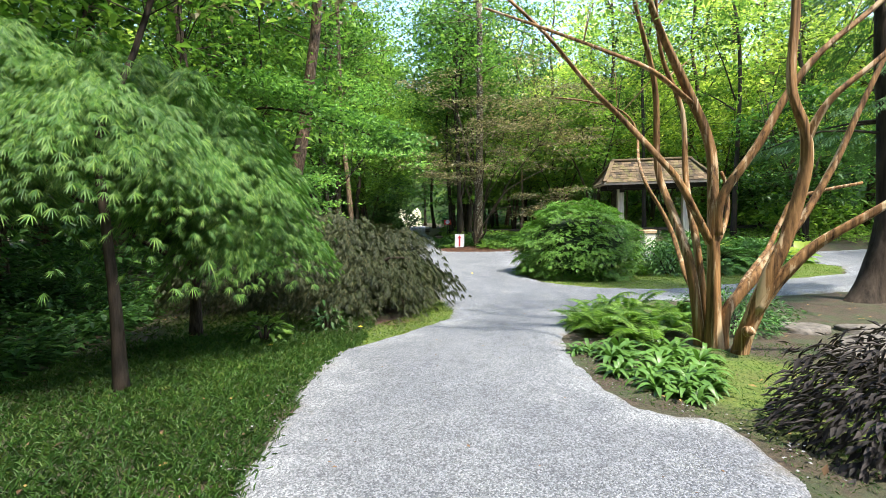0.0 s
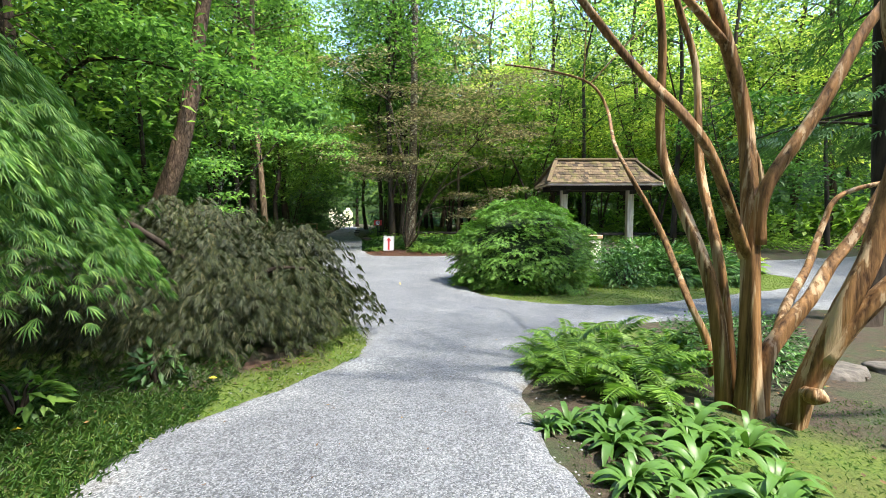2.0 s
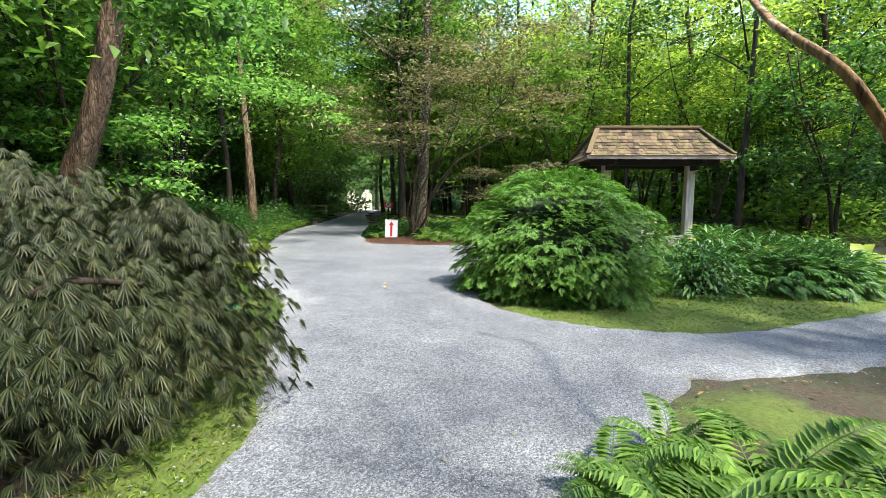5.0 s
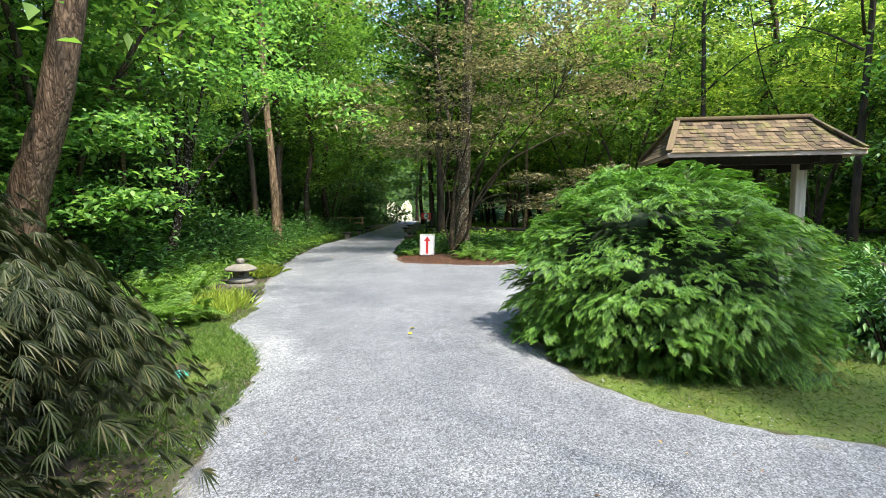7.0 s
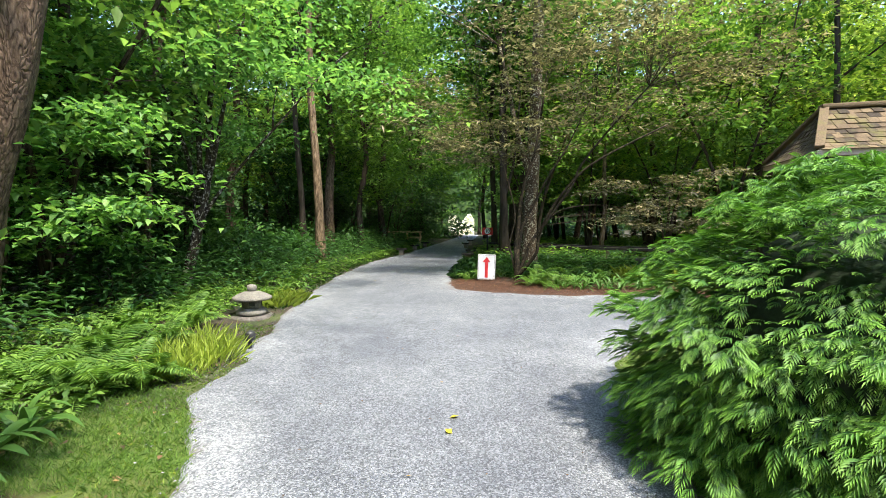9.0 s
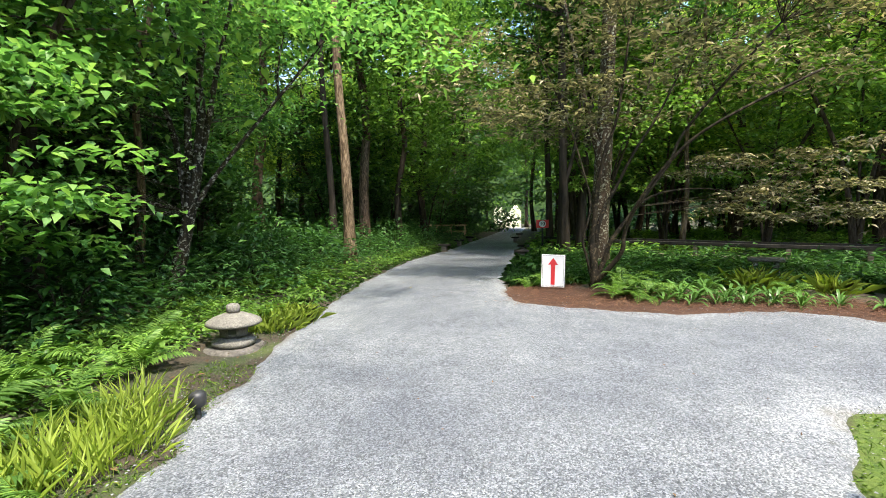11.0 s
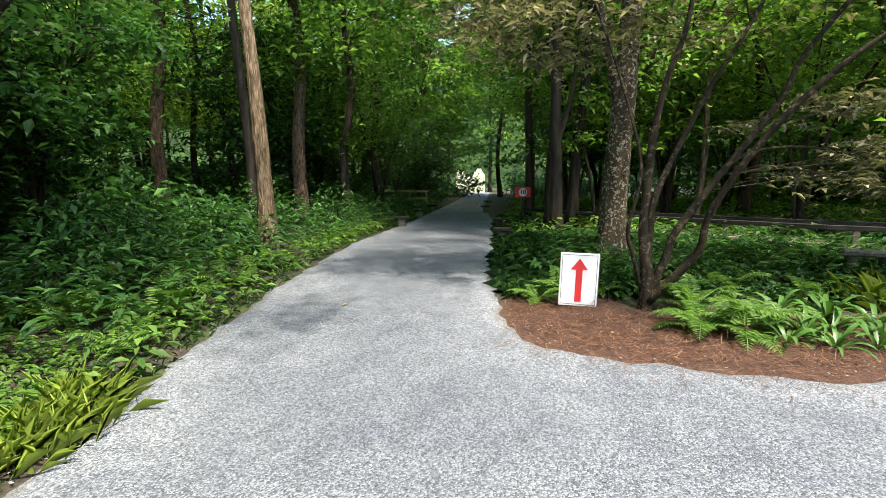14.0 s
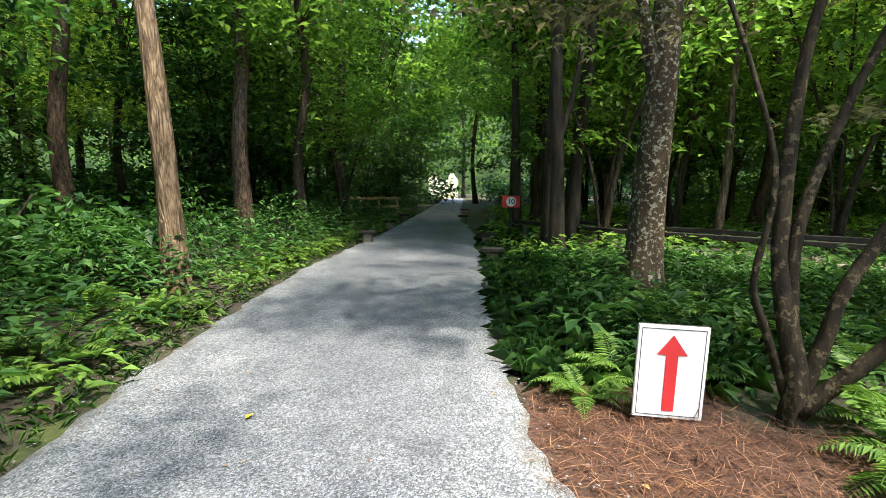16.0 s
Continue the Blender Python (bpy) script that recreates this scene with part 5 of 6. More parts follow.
# ferns round the arrow sign
for x, y, s in ((0.28, 20.8, 0.6), (0.6, 21.1, 0.65), (1.0, 20.95, 0.5), (1.75, 19.85, 0.85), (2.1, 19.85, 0.85), (1.85, 20.4, 0.85), (2.5, 20.2, 0.6), (2.6, 21.4, 0.7), (3.4, 21.2, 0.7), (2.1, 22.2, 0.7), (1.2, 22.6, 0.7),
                (4.4, 20.5, 0.6), (3.2, 22.4, 0.8), (1.6, 23.0, 0.7)):
    fern(x, y, s, 10, "pale green fern on the pine straw bed", "ferns by the sign")
for x, y, s in ((2.6, 19.85, 1.0), (2.9, 20.0, 1.1), (3.25, 19.85, 1.0), (3.1, 20.4, 1.1), (3.6, 20.1, 1.0), (3.9, 19.85, 0.9), (2.75, 20.6, 1.0), (4.3, 19.9, 0.9), (4.7, 19.8, 0.9), (5.2, 19.7, 0.9), (2.35, 19.65, 0.85), (2.7, 19.6, 0.9), (3.05, 19.65, 0.9), (3.45, 19.7, 0.9), (3.8, 19.75, 0.85), (4.15, 19.65, 0.8), (2.2, 20.0, 0.9), (3.4, 20.2, 1.0), (4.0, 20.3, 1.0)):
    rosette(x, y, s * 0.85, 16, "strap-leaved green clump on the pine straw bed", LILY)
for i, (x, y) in enumerate(((3.9, 20.9), (4.3, 21.2), (5.0, 20.6))):
    tuft(x, y, 80, 0.55, 0.12, LEAF_YELLOW, "tall straw-tinted grass tuft", seed=40 + i, ratio=0.014, group="straw grasses")


# ---- joined ground cover ----
def region(n, x0, x1, y0, y1, test):
    p = np.stack([rng.uniform(x0, x1, n * 3), rng.uniform(y0, y1, n * 3)], 1)
    return p[test(p[:, 0], p[:, 1])][:n]


def cover(name, p, length, ratio, mat, label, tilt=0.4, droop=0.25, h=0.0, wide=0.0, per=1, category="grass"):
    z = land(p[:, 0], p[:, 1])
    base = np.repeat(np.stack([p[:, 0], p[:, 1], z], 1), per, 0)
    n = len(base)
    if wide:
        hh = np.repeat(h * rng.uniform(0.3, 1.0, len(p)), per)
        off = rng.normal(size=(n, 3)) * wide
        base = base + off * np.array([1, 1, 0])
        base[:, 2] += hh * rng.uniform(0.35, 1.0, n)
        d = unit(off * np.array([1, 1, 0]) + rand_dirs(n) * 0.05 + np.array([0, 0, 0.02]))
        up = np.array([0, 0, 1.0]) + rand_dirs(n) * 0.3
    else:
        d = unit(np.concatenate([rng.normal(size=(n, 2)) * tilt, np.ones((n, 1))], 1))
        up = rand_dirs(n)
    v, t = blades(base, d, up, length * rng.uniform(0.5, 1.3, n), ratio, 0.12, droop)
    return solo(name, tri_mesh(name, v, t, mat), label=label, category=category, kind="stuff")


lawn = region(80000, -5.0, -1.1, -1.5, 9.3, lambda x, y: (gravel_sd(x, y) > -0.16 * rng.uniform(size=x.shape) ** 2) & (x > -4.9 - 0.12 * (y - 6)) & (rng.uniform(size=x.shape) < np.clip(1.3 - (gravel_sd(x, y)) / 3.0, 0.12, 1)) & ~((y > 6.4) & (rng.uniform(size=x.shape) < 0.6)))
cover("grass", lawn, 0.10, 0.08, LEAF_GRASS, "short shaded lawn grass beside the gravel", 0.6, 0.3)
isl = region(26000, 2, 11.6, 9.7, 16.2, lambda x, y: (poly_sd(x, y, ISLAND) < 0.03))
cover("moss", isl, 0.05, 0.16, LEAF_MOSS, "bright yellow-green moss on the island bed", 0.8, 0.3, category="moss")
mossy = region(12000, -2.6, 0.4, 5.5, 16, lambda x, y: (gravel_sd(x, y) > -0.16 * rng.uniform(size=x.shape)) & (gravel_sd(x, y) < 0.6))
cover("moss", mossy, 0.055, 0.14, LEAF_MOSS, "moss and fine grass along the gravel edge", 0.8, 0.3, category="moss")
mossr = region(9000, 1.3, 4.4, 2.3, 5.6, lambda x, y: (gravel_sd(x, y) > 0.02))
cover("moss", mossr, 0.035, 0.18, LEAF_GRASS, "patchy moss round the myrtle roots", 0.8, 0.3, category="moss")
lilyturf = region(9000, -0.4, 2.2, 21.0, 33, lambda x, y: (gravel_sd(x, y) > 0.03) & (gravel_sd(x, y) < 1.7))
cover("lilyturf", lilyturf, 0.38, 0.032, LEAF_UNDER, "dark grassy lilyturf along the path", 0.7, 0.55)
edge_l = region(5000, -4.8, -2.2, 17, 40, lambda x, y: (gravel_sd(x, y) > -0.03) & (gravel_sd(x, y) < 0.45) & (x < -1.5))
cover("grass", edge_l, 0.16, 0.07, LEAF_GRASS, "weedy grass along the gravel edge", 0.7, 0.4)
und = region(5200, -16, -2.6, 9, 46, lambda x, y: (gravel_sd(x, y) > 0.35) & (x < -1.6) & ~((x > -4.6) & (y < 12)) & ~((x > -3.7) & (y < 18.4)))
cover("undergrowth", und, 0.145, 0.36, LEAF_UNDER, "dense leafy green undergrowth on the forest floor", h=1.05, wide=0.17, per=15, category="undergrowth")
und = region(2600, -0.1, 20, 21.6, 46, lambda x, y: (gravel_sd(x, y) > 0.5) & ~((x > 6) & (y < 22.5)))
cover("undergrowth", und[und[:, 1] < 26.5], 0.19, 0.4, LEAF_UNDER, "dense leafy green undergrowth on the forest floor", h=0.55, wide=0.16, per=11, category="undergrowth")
# lighter leaf colour in place of the sunlight that the crowns block
cover("undergrowth", und[und[:, 1] >= 26.5], 0.19, 0.4, LEAF_BRIGHT, "undergrowth in a lighter green painted as sunlight", h=0.55, wide=0.16, per=11, category="undergrowth")
und = region(2600, -12, -4.4, -1, 11, lambda x, y: (x < -5.0 - 0.12 * (y - 6)))
cover("undergrowth", und, 0.17, 0.42, LEAF_UNDER, "leafy green bank beyond the ditch", h=0.6, wide=0.16, per=11, category="undergrowth")
# leaf colour lightened here too, as if the sun reached it
und = region(1300, 11, 28, 3, 26, lambda x, y: (gravel_sd(x, y) > 0.6))
cover("undergrowth", und, 0.18, 0.42, LEAF_BRIGHT, "leafy undergrowth beyond the ring path", h=0.5, wide=0.16, per=10, category="undergrowth")
und = region(220, -4.6, -2.75, 18.4, 40, lambda x, y: (gravel_sd(x, y) > 0.12) & (gravel_sd(x, y) < 0.9) & (x < -1.5))
cover("undergrowth", und, 0.15, 0.4, LEAF_FERN, "light green seedlings at the path edge", h=0.35, wide=0.10, per=9, category="undergrowth")


und = region(1500, 0.6, 8.5, 20.9, 27, lambda x, y: (gravel_sd(x, y) > 0.9) & (np.hypot(x - 1.36, y - 20.4) > 0.5))
cover("undergrowth", und, 0.11, 0.34, LEAF_UNDER, "low green groundcover and fern leaves round the maple", h=0.3, wide=0.13, per=13, category="undergrowth")
und = region(900, -4.8, -1.2, 10.6, 18.6, lambda x, y: (gravel_sd(x, y) > 0.4) & ~((x > -3.1) & (y > 13.2)) & ~((x > -2.2) & (y < 13.4)))
cover("undergrowth", und, 0.10, 0.42, LEAF_FERN, "low leafy groundcover among the ferns", h=0.28, wide=0.12, per=12, category="undergrowth")
frn = region(700, 0.8, 8, 20.8, 26.5, lambda x, y: (gravel_sd(x, y) > 0.9))
cover("lilyturf", frn, 0.34, 0.05, LEAF_GRASS, "arching dark grass among the groundcover", 0.8, 0.6, per=9)


def flat_scatter(name, p, size, ratio, mat, label, lift, category):
    z = land(p[:, 0], p[:, 1]) + lift
    n = len(p)
    d = rand_dirs(n) * np.array([1, 1, 0.12])
    v, t = blades(np.stack([p[:, 0], p[:, 1], z], 1), d, np.array([0, 0, 1.0]) + rand_dirs(n) * 0.15, size * rng.uniform(0.6, 1.3, n), ratio, 0.2, 0.0)
    return solo(name, tri_mesh(name, v, t, mat), label=label, category=category, kind="stuff")


straw = region(17000, -0.1, 8, 18.3, 20.9, lambda x, y: (gravel_sd(x, y) > 0.1 - 0.55 * rng.uniform(size=x.shape) ** 2.5) & (gravel_sd(x, y) < 1.2))
STRAW = leaf_mat("pine_straw", (0.05, 0.022, 0.014), (0.165, 0.078, 0.045), (0.30, 0.17, 0.10), trans=0.0, rough=0.8)
flat_scatter("pine_straw", straw, 0.15, 0.03, STRAW, "reddish-brown pine straw mulch", 0.038, "mulch")
LITTER = leaf_mat("leaf_litter", (0.05, 0.03, 0.018), (0.17, 0.10, 0.05), (0.32, 0.22, 0.07), trans=0.0, rough=0.8)
flat_scatter("leaf_litter", region(3600, -8, 10, 0, 30, lambda x, y: (gravel_sd(x, y) > 0.1) & (poly_sd(x, y, ISLAND) > 0)), 0.06, 0.5, LITTER, "brown fallen leaves on soil and moss", 0.03, "leaves")
flat_scatter("leaf_litter", region(260, -4, 6, 0, 30, lambda x, y: gravel_sd(x, y) < -0.15), 0.03, 0.5, LITTER, "scattered dry leaf scraps on the gravel", 0.032, "leaves")
for x, y, s, a in ((0.75, 13.24, 0.075, 20), (0.8, 12.98, 0.05, 140), (-1.9, 20.3, 0.06, 60), (-2.2, 5.7, 0.07, 10), (-1.2, 6.75, 0.07, 200)):
    v, t = blades(np.array([[0, 0, 0.0]]), np.array([[1, 0, 0.12]]), np.array([[0, 0.2, 1.0]]), np.array([s]), 0.7, 0.2, 0.0)
    solo("fallen_leaf", tri_mesh("fallen_leaf", v, t, leaf_mat("yellow_leaf", (0.55, 0.42, 0.02), (0.65, 0.5, 0.04), trans=0.1)) if not bpy.data.meshes.get("fallen_leaf") else bpy.data.meshes["fallen_leaf"],
         (x, y, land1(x, y) + 0.04), "single yellow fallen leaf on the ground", "leaf", "yellow fallen leaves", rz=a)
fringe = region(5200, -3.2, 0.4, 0.8, 17, lambda x, y: (np.hypot(x + 1.18, y - 11.55) > 0.38) & (gravel_sd(x, y) > -0.2 * rng.uniform(size=x.shape) ** 2) & (gravel_sd(x, y) < 0.2) & (wave(x, y, 3.3) > -0.25))
cover("grass", fringe, 0.07, 0.05, LEAF_GRASS, "ragged grass creeping over the gravel edge", 0.6, 0.15)
strip = region(15000, -2.6, -0.3, 10.2, 13.5, lambda x, y: (gravel_sd(x, y) > -0.05) & (gravel_sd(x, y) < 1.25) & (np.hypot(x + 1.18, y - 11.55) > 0.38))
cover("grass", strip, 0.075, 0.045, LEAF_FERN, "shaggy grass patch between the gravel and the ferns", 0.5, 0.15)
# loose chips strewn along the gravel edges
CHIP = plain_mat("stone_chip", (0.09, 0.092, 0.10), (0.36, 0.36, 0.37), 60.0, 0.9, 0.4)
chips = region(9000, -4.5, 6, 1.5, 30, lambda x, y: (gravel_sd(x, y) > -0.05) & (gravel_sd(x, y) < 0.38 * rng.uniform(size=x.shape)))
flat_scatter("gravel_chips", chips, 0.022, 0.8, CHIP, "loose grey gravel chips spilled over the edges", 0.03, "gravel")
# leafy shrubs among the trees
for x, y, r, n in ((-4.9, 19.9, (0.7, 0.6, 0.85), 520), (-5.8, 21.6, (0.9, 0.7, 1.1), 620), (-5.3, 23.0, (0.7, 0.6, 0.8), 480), (-5.6, 25.6, (0.9, 0.8, 1.1), 560), (-4.9, 28.0, (0.7, 0.6, 0.9), 420),
                   (-4.6, 31.5, (0.7, 0.7, 0.9), 360), (-6.2, 18.8, (0.9, 0.8, 1.2), 560), (-5.0, 16.4, (0.8, 0.7, 0.9), 520)):
    broad_shrub("forest_shrub", at_ground(x, y), r, n, 0.15, LEAF_UNDER, "leafy green woodland shrub among the undergrowth", 0.3, 0.42, group="woodland shrubs", lumps=0.4)
# ---- built things ----
def bevel_box(sx, sy, sz, r=0.008, seg=1):
    bm = bmesh.new()
    bmesh.ops.create_cube(bm, size=1, matrix=Matrix.Diagonal((sx, sy, sz, 1)))
    bmesh.ops.bevel(bm, geom=bm.edges[:], offset=r, segments=seg, affect='EDGES', profile=0.6)
    return bm


def bm_mesh(name, bm, mat, smooth=False):
    me = bpy.data.meshes.new(name)
    bm.to_mesh(me)
    bm.free()
    me.materials.append(mat)
    if smooth:
        me.shade_smooth()
    return me


def block(name, size, mat, parent, m, label="", r=0.008):
    ob = part(name, bm_mesh(name, bevel_box(*size, r), mat), parent, label)
    ob.matrix_local = m
    return ob


def beam(name, a, b, w, h, mat, parent, label=""):
    """A squared timber from a to b in the parent's frame."""
    a, b = Vector(a), Vector(b)
    d = b - a
    ob = block(name, (d.length, w, h), mat, parent, Matrix.Translation((a + b) / 2) @ d.to_track_quat("X", "Z").to_matrix().to_4x4(), label)
    return ob


# roofed shelter
S = at_ground(8.5, 19.35)
shelter = thing("garden_shelter", S, "open timber garden shelter with a mossy cedar shingle hip roof", "shelter", rz=-7)
EAVE_Z, RIDGE_Z = 2.56, 3.46
HX, HY, RX = 2.05, 1.15, 1.5


def roof_at(u, v):
    """Front slope: u -1..1 along, v 0 at the eave, 1 at the ridge; the slope is slightly hollow."""
    half = HX + (RX - HX) * v
    return Vector((u * half, -HY * (1 - v), EAVE_Z + (RIDGE_Z - EAVE_Z) * (v ** 1.22)))


def roof_end(u, v):
    k = RX + (HX - RX) * (1 - v)
    return Vector((k, u * HY * (1 - v), EAVE_Z + (RIDGE_Z - EAVE_Z) * (v ** 1.22)))


g = Geo()
NV = 8
for fn, flip in ((lambda u, v: roof_at(u, v), 1), (lambda u, v: Vector((-roof_at(u, v).x, -roof_at(u, v).y, roof_at(u, v).z)), 1),
                 (lambda u, v: roof_end(u, v), 1), (lambda u, v: Vector((-roof_end(u, v).x, -roof_end(u, v).y, roof_end(u, v).z)), 1)):
    for i in range(NV):
        b = len(g.v)
        v0, v1 = i / NV, (i + 1) / NV
        for dz in (0.0, -0.06):
            g.v += [fn(-1, v0) + Vector((0, 0, dz)), fn(1, v0) + Vector((0, 0, dz)), fn(1, v1) + Vector((0, 0, dz)), fn(-1, v1) + Vector((0, 0, dz))]
        g.f += [(b, b + 1, b + 2, b + 3), (b + 7, b + 6, b + 5, b + 4), (b, b + 4, b + 5, b + 1)]
roof = part("roof", g.mesh("roof", SHINGLE, False), shelter, "weathered brown cedar shingles with moss")
shingle_me = [bm_mesh("shingle", bevel_box(w, 0.24, 0.016, 0.003), SHINGLE) for w in (0.13, 0.16, 0.19)]
for row in range(9):
    v = (row + 0.35) / 9.0
    a, b = roof_at(-1, v), roof_at(1, v)
    x = a.x
    nxt = roof_at(0, min(1, v + 0.06)) - roof_at(0, v)
    tilt = math.degrees(math.atan2(nxt.z, nxt.y)) - 5
    while x < b.x - 0.08:
        k = pl.randrange(3)
        w = (0.13, 0.16, 0.19)[k]
        o = part("shingle", shingle_me[k], roof)
        o.matrix_local = pose(x + w / 2, a.y + pl.uniform(-0.015, 0.015), a.z + 0.028, tilt + pl.uniform(-1.5, 1.5), pl.uniform(-1.5, 1.5), 0)
        x += w + 0.006
gj = Geo()
for sx in (1, -1):
    for row in range(9):
        v = (row + 0.35) / 9.0
        e = roof_end(0, v)
        n_s = max(1, int(2 * HY * (1 - v) / 0.16))
        nxt = roof_end(0, min(1, v + 0.06)) - e
        tilt = math.degrees(math.atan2(nxt.z, -nxt.x)) - 5
        for i in range(n_s):
            yy = (-1 + (2 * i + 1) / n_s) * HY * (1 - v)
            gj.box(0, 0, 0, 0.24, 0.15, 0.016, pose(0, 0, 0, 0, 0, 0 if sx > 0 else 180) @ pose(e.x, yy, e.z + 0.028, 0, tilt, 0))
tagged(part("end_shingles", gj.mesh("end_shingles", SHINGLE, False), shelter), kind="stuff")
part("ridge_cap", bm_mesh("ridge_cap", bevel_box(2 * RX + 0.14, 0.2, 0.09, 0.03, 2), SHINGLE), shelter).matrix_local = pose(0, 0, RIDGE_Z + 0.05)
for sx in (-1, 1):
    for sy in (-1, 1):
        beam("hip_cap", (sx * HX, sy * HY, EAVE_Z + 0.05), (sx * RX, 0, RIDGE_Z + 0.05), 0.14, 0.06, SHINGLE, shelter)
for sy in (-1, 1):
    beam("fascia", (-HX, sy * HY, EAVE_Z - 0.05), (HX, sy * HY, EAVE_Z - 0.05), 0.05, 0.10, FASCIA, shelter, "pale reddish eave board")
    beam("beam", (-HX + 0.2, sy * 0.65, EAVE_Z - 0.15), (HX - 0.2, sy * 0.65, EAVE_Z - 0.15), 0.14, 0.2, TIMBER_DARK, shelter)
for sx in (-1, 1):
    beam("fascia", (sx * HX, -HY, EAVE_Z - 0.05), (sx * HX, HY, EAVE_Z - 0.05), 0.05, 0.10, FASCIA, shelter, "pale reddish eave board")
    beam("beam", (sx * 1.25, -HY + 0.1, EAVE_Z - 0.15), (sx * 1.25, HY - 0.1, EAVE_Z - 0.15), 0.12, 0.16, TIMBER_DARK, shelter)
    block("post", (0.24, 0.24, EAVE_Z - 0.1), POST_PALE, shelter, pose(sx * 1.25, -0.2, (EAVE_Z - 0.1) / 2 - 0.05), "pale weathered square post", 0.015)
    beam("tie_beam", (sx * 1.25, -0.65, EAVE_Z - 0.3), (sx * 1.25, 0.65, EAVE_Z - 0.3), 0.12, 0.14, TIMBER_DARK, shelter)
for i in range(13):
    x = -1.9 + i * 0.317
    for sy in (-1, 1):
        beam("rafter", (x, sy * (HY - 0.03), EAVE_Z - 0.09), (x * 0.8, 0, RIDGE_Z - 0.14), 0.05, 0.07, TIMBER, shelter)


def rock_mesh(r, seed, mat, flat=0.6):
    bm = bmesh.new()
    bmesh.ops.create_icosphere(bm, subdivisions=3, radius=1)
    for v in bm.verts:
        k = 1 + 0.28 * noise.noise(v.co * 1.4 + Vector((seed, 0, 0))) + 0.1 * noise.noise(v.co * 4 + Vector((0, seed, 0)))
        v.co = Vector((v.co.x * r[0], v.co.y * r[1], v.co.z * r[2])) * k
        v.co.z = min(v.co.z, r[2] * flat)
    return bm_mesh("rock", bm, mat, True)


solo("stone_ledge", rock_mesh((0.75, 0.4, 0.42), 2.0, ROCK, 0.8), at_ground(8.9, 17.85, 0.05), "dark flat-topped stone ledge in front of the shelter", "rock")
solo("rock", rock_mesh((0.4, 0.3, 0.3), 5.0, ROCK), at_ground(9.9, 17.7, 0.02), "rounded grey rock by the shelter", "rock")
pillar = thing("stone_pillar", at_ground(7.6, 17.55), "pale sunlit stone pillar with a tan cap", "pillar")
block("shaft", (0.42, 0.4, 0.75), STONE_PALE, pillar, pose(0, 0, 0.33), r=0.03)
block("cap", (0.5, 0.48, 0.14), TIMBER_TAN, pillar, pose(0, 0, 0.775), "tan cap", 0.03)

# stone lantern, low snow-viewing kind
L = at_ground(-2.73, 16.45, -0.02)
lan = thing("stone_lantern", L, "low weathered granite garden lantern with a wide round roof", "lantern")
for name, prof, wob in (("base_slab", [(0.42, -0.06), (0.44, 0.02), (0.38, 0.06)], 0.25), ("foot", [(0.26, 0.06), (0.315, 0.09), (0.315, 0.14), (0.25, 0.19)], 0.05),
                        ("fire_box", [(0.18, 0.19), (0.20, 0.22), (0.19, 0.33), (0.17, 0.34)], 0.02), ("roof", [(0.2, 0.335), (0.385, 0.345), (0.41, 0.37), (0.39, 0.40), (0.30, 0.445), (0.16, 0.49), (0.1, 0.50)], 0.03),
                        ("finial", [(0.075, 0.50), (0.10, 0.53), (0.10, 0.59), (0.075, 0.615), (0.03, 0.625)], 0.03)):
    g = Geo()
    g.lathe(prof, 32, (0, 0, 0), wob)
    part(name, g.mesh(name, ROCK if name == "base_slab" else STONE), lan, "flat mossy footing stone" if name == "base_slab" else "")
# the fire box is solid; dark panels stand in for its shaded openings
for a in (0, 90, 180, 270):
    block("window", (0.012, 0.11, 0.07), SIGN_DARK, lan, pose(0, 0, 0, 0, 0, a - 60) @ pose(0.192, 0, 0.275), "dark square panel for the shade in a fire-box opening", 0.002)

lan.scale = (0.72, 0.72, 0.83)
# dark small path light
fix = thing("path_light", at_ground(-1.84, 14.86), "small dark metal path light at the gravel edge", "light")
g = Geo()
g.lathe([(0.022, -0.05), (0.022, 0.12)], 10)
part("stake", g.mesh("stake", SIGN_DARK), fix)
g = Geo()
g.lathe([(0.03, 0.1), (0.06, 0.12), (0.062, 0.19), (0.05, 0.215), (0.02, 0.225)], 16)
part("hood", g.mesh("hood", SIGN_DARK), fix)
# teal valve cover
val = thing("valve_cover", at_ground(-1.18, 11.55, 0.005), "round teal plastic valve cover set in the moss", "cover")
g = Geo()
g.lathe([(0.09, -0.03), (0.09, 0.02), (0.08, 0.028), (0.02, 0.03)], 24)
part("lid", g.mesh("lid", TEAL), val)
block("slot", (0.05, 0.012, 0.006), SIGN_DARK, val, pose(0.03, 0, 0.031), "", 0.001)


# signs
def flat_poly(name, pts, depth, mat):
    bm = bmesh.new()
    f = bm.faces.new([bm.verts.new((x, 0, z)) for x, z in pts])
    r = bmesh.ops.extrude_face_region(bm, geom=[f])
    bmesh.ops.translate(bm, verts=[v for v in r["geom"] if isinstance(v, bmesh.types.BMVert)], vec=(0, -depth, 0))
    bmesh.ops.recalc_face_normals(bm, faces=bm.faces)
    return bm_mesh(name, bm, mat)


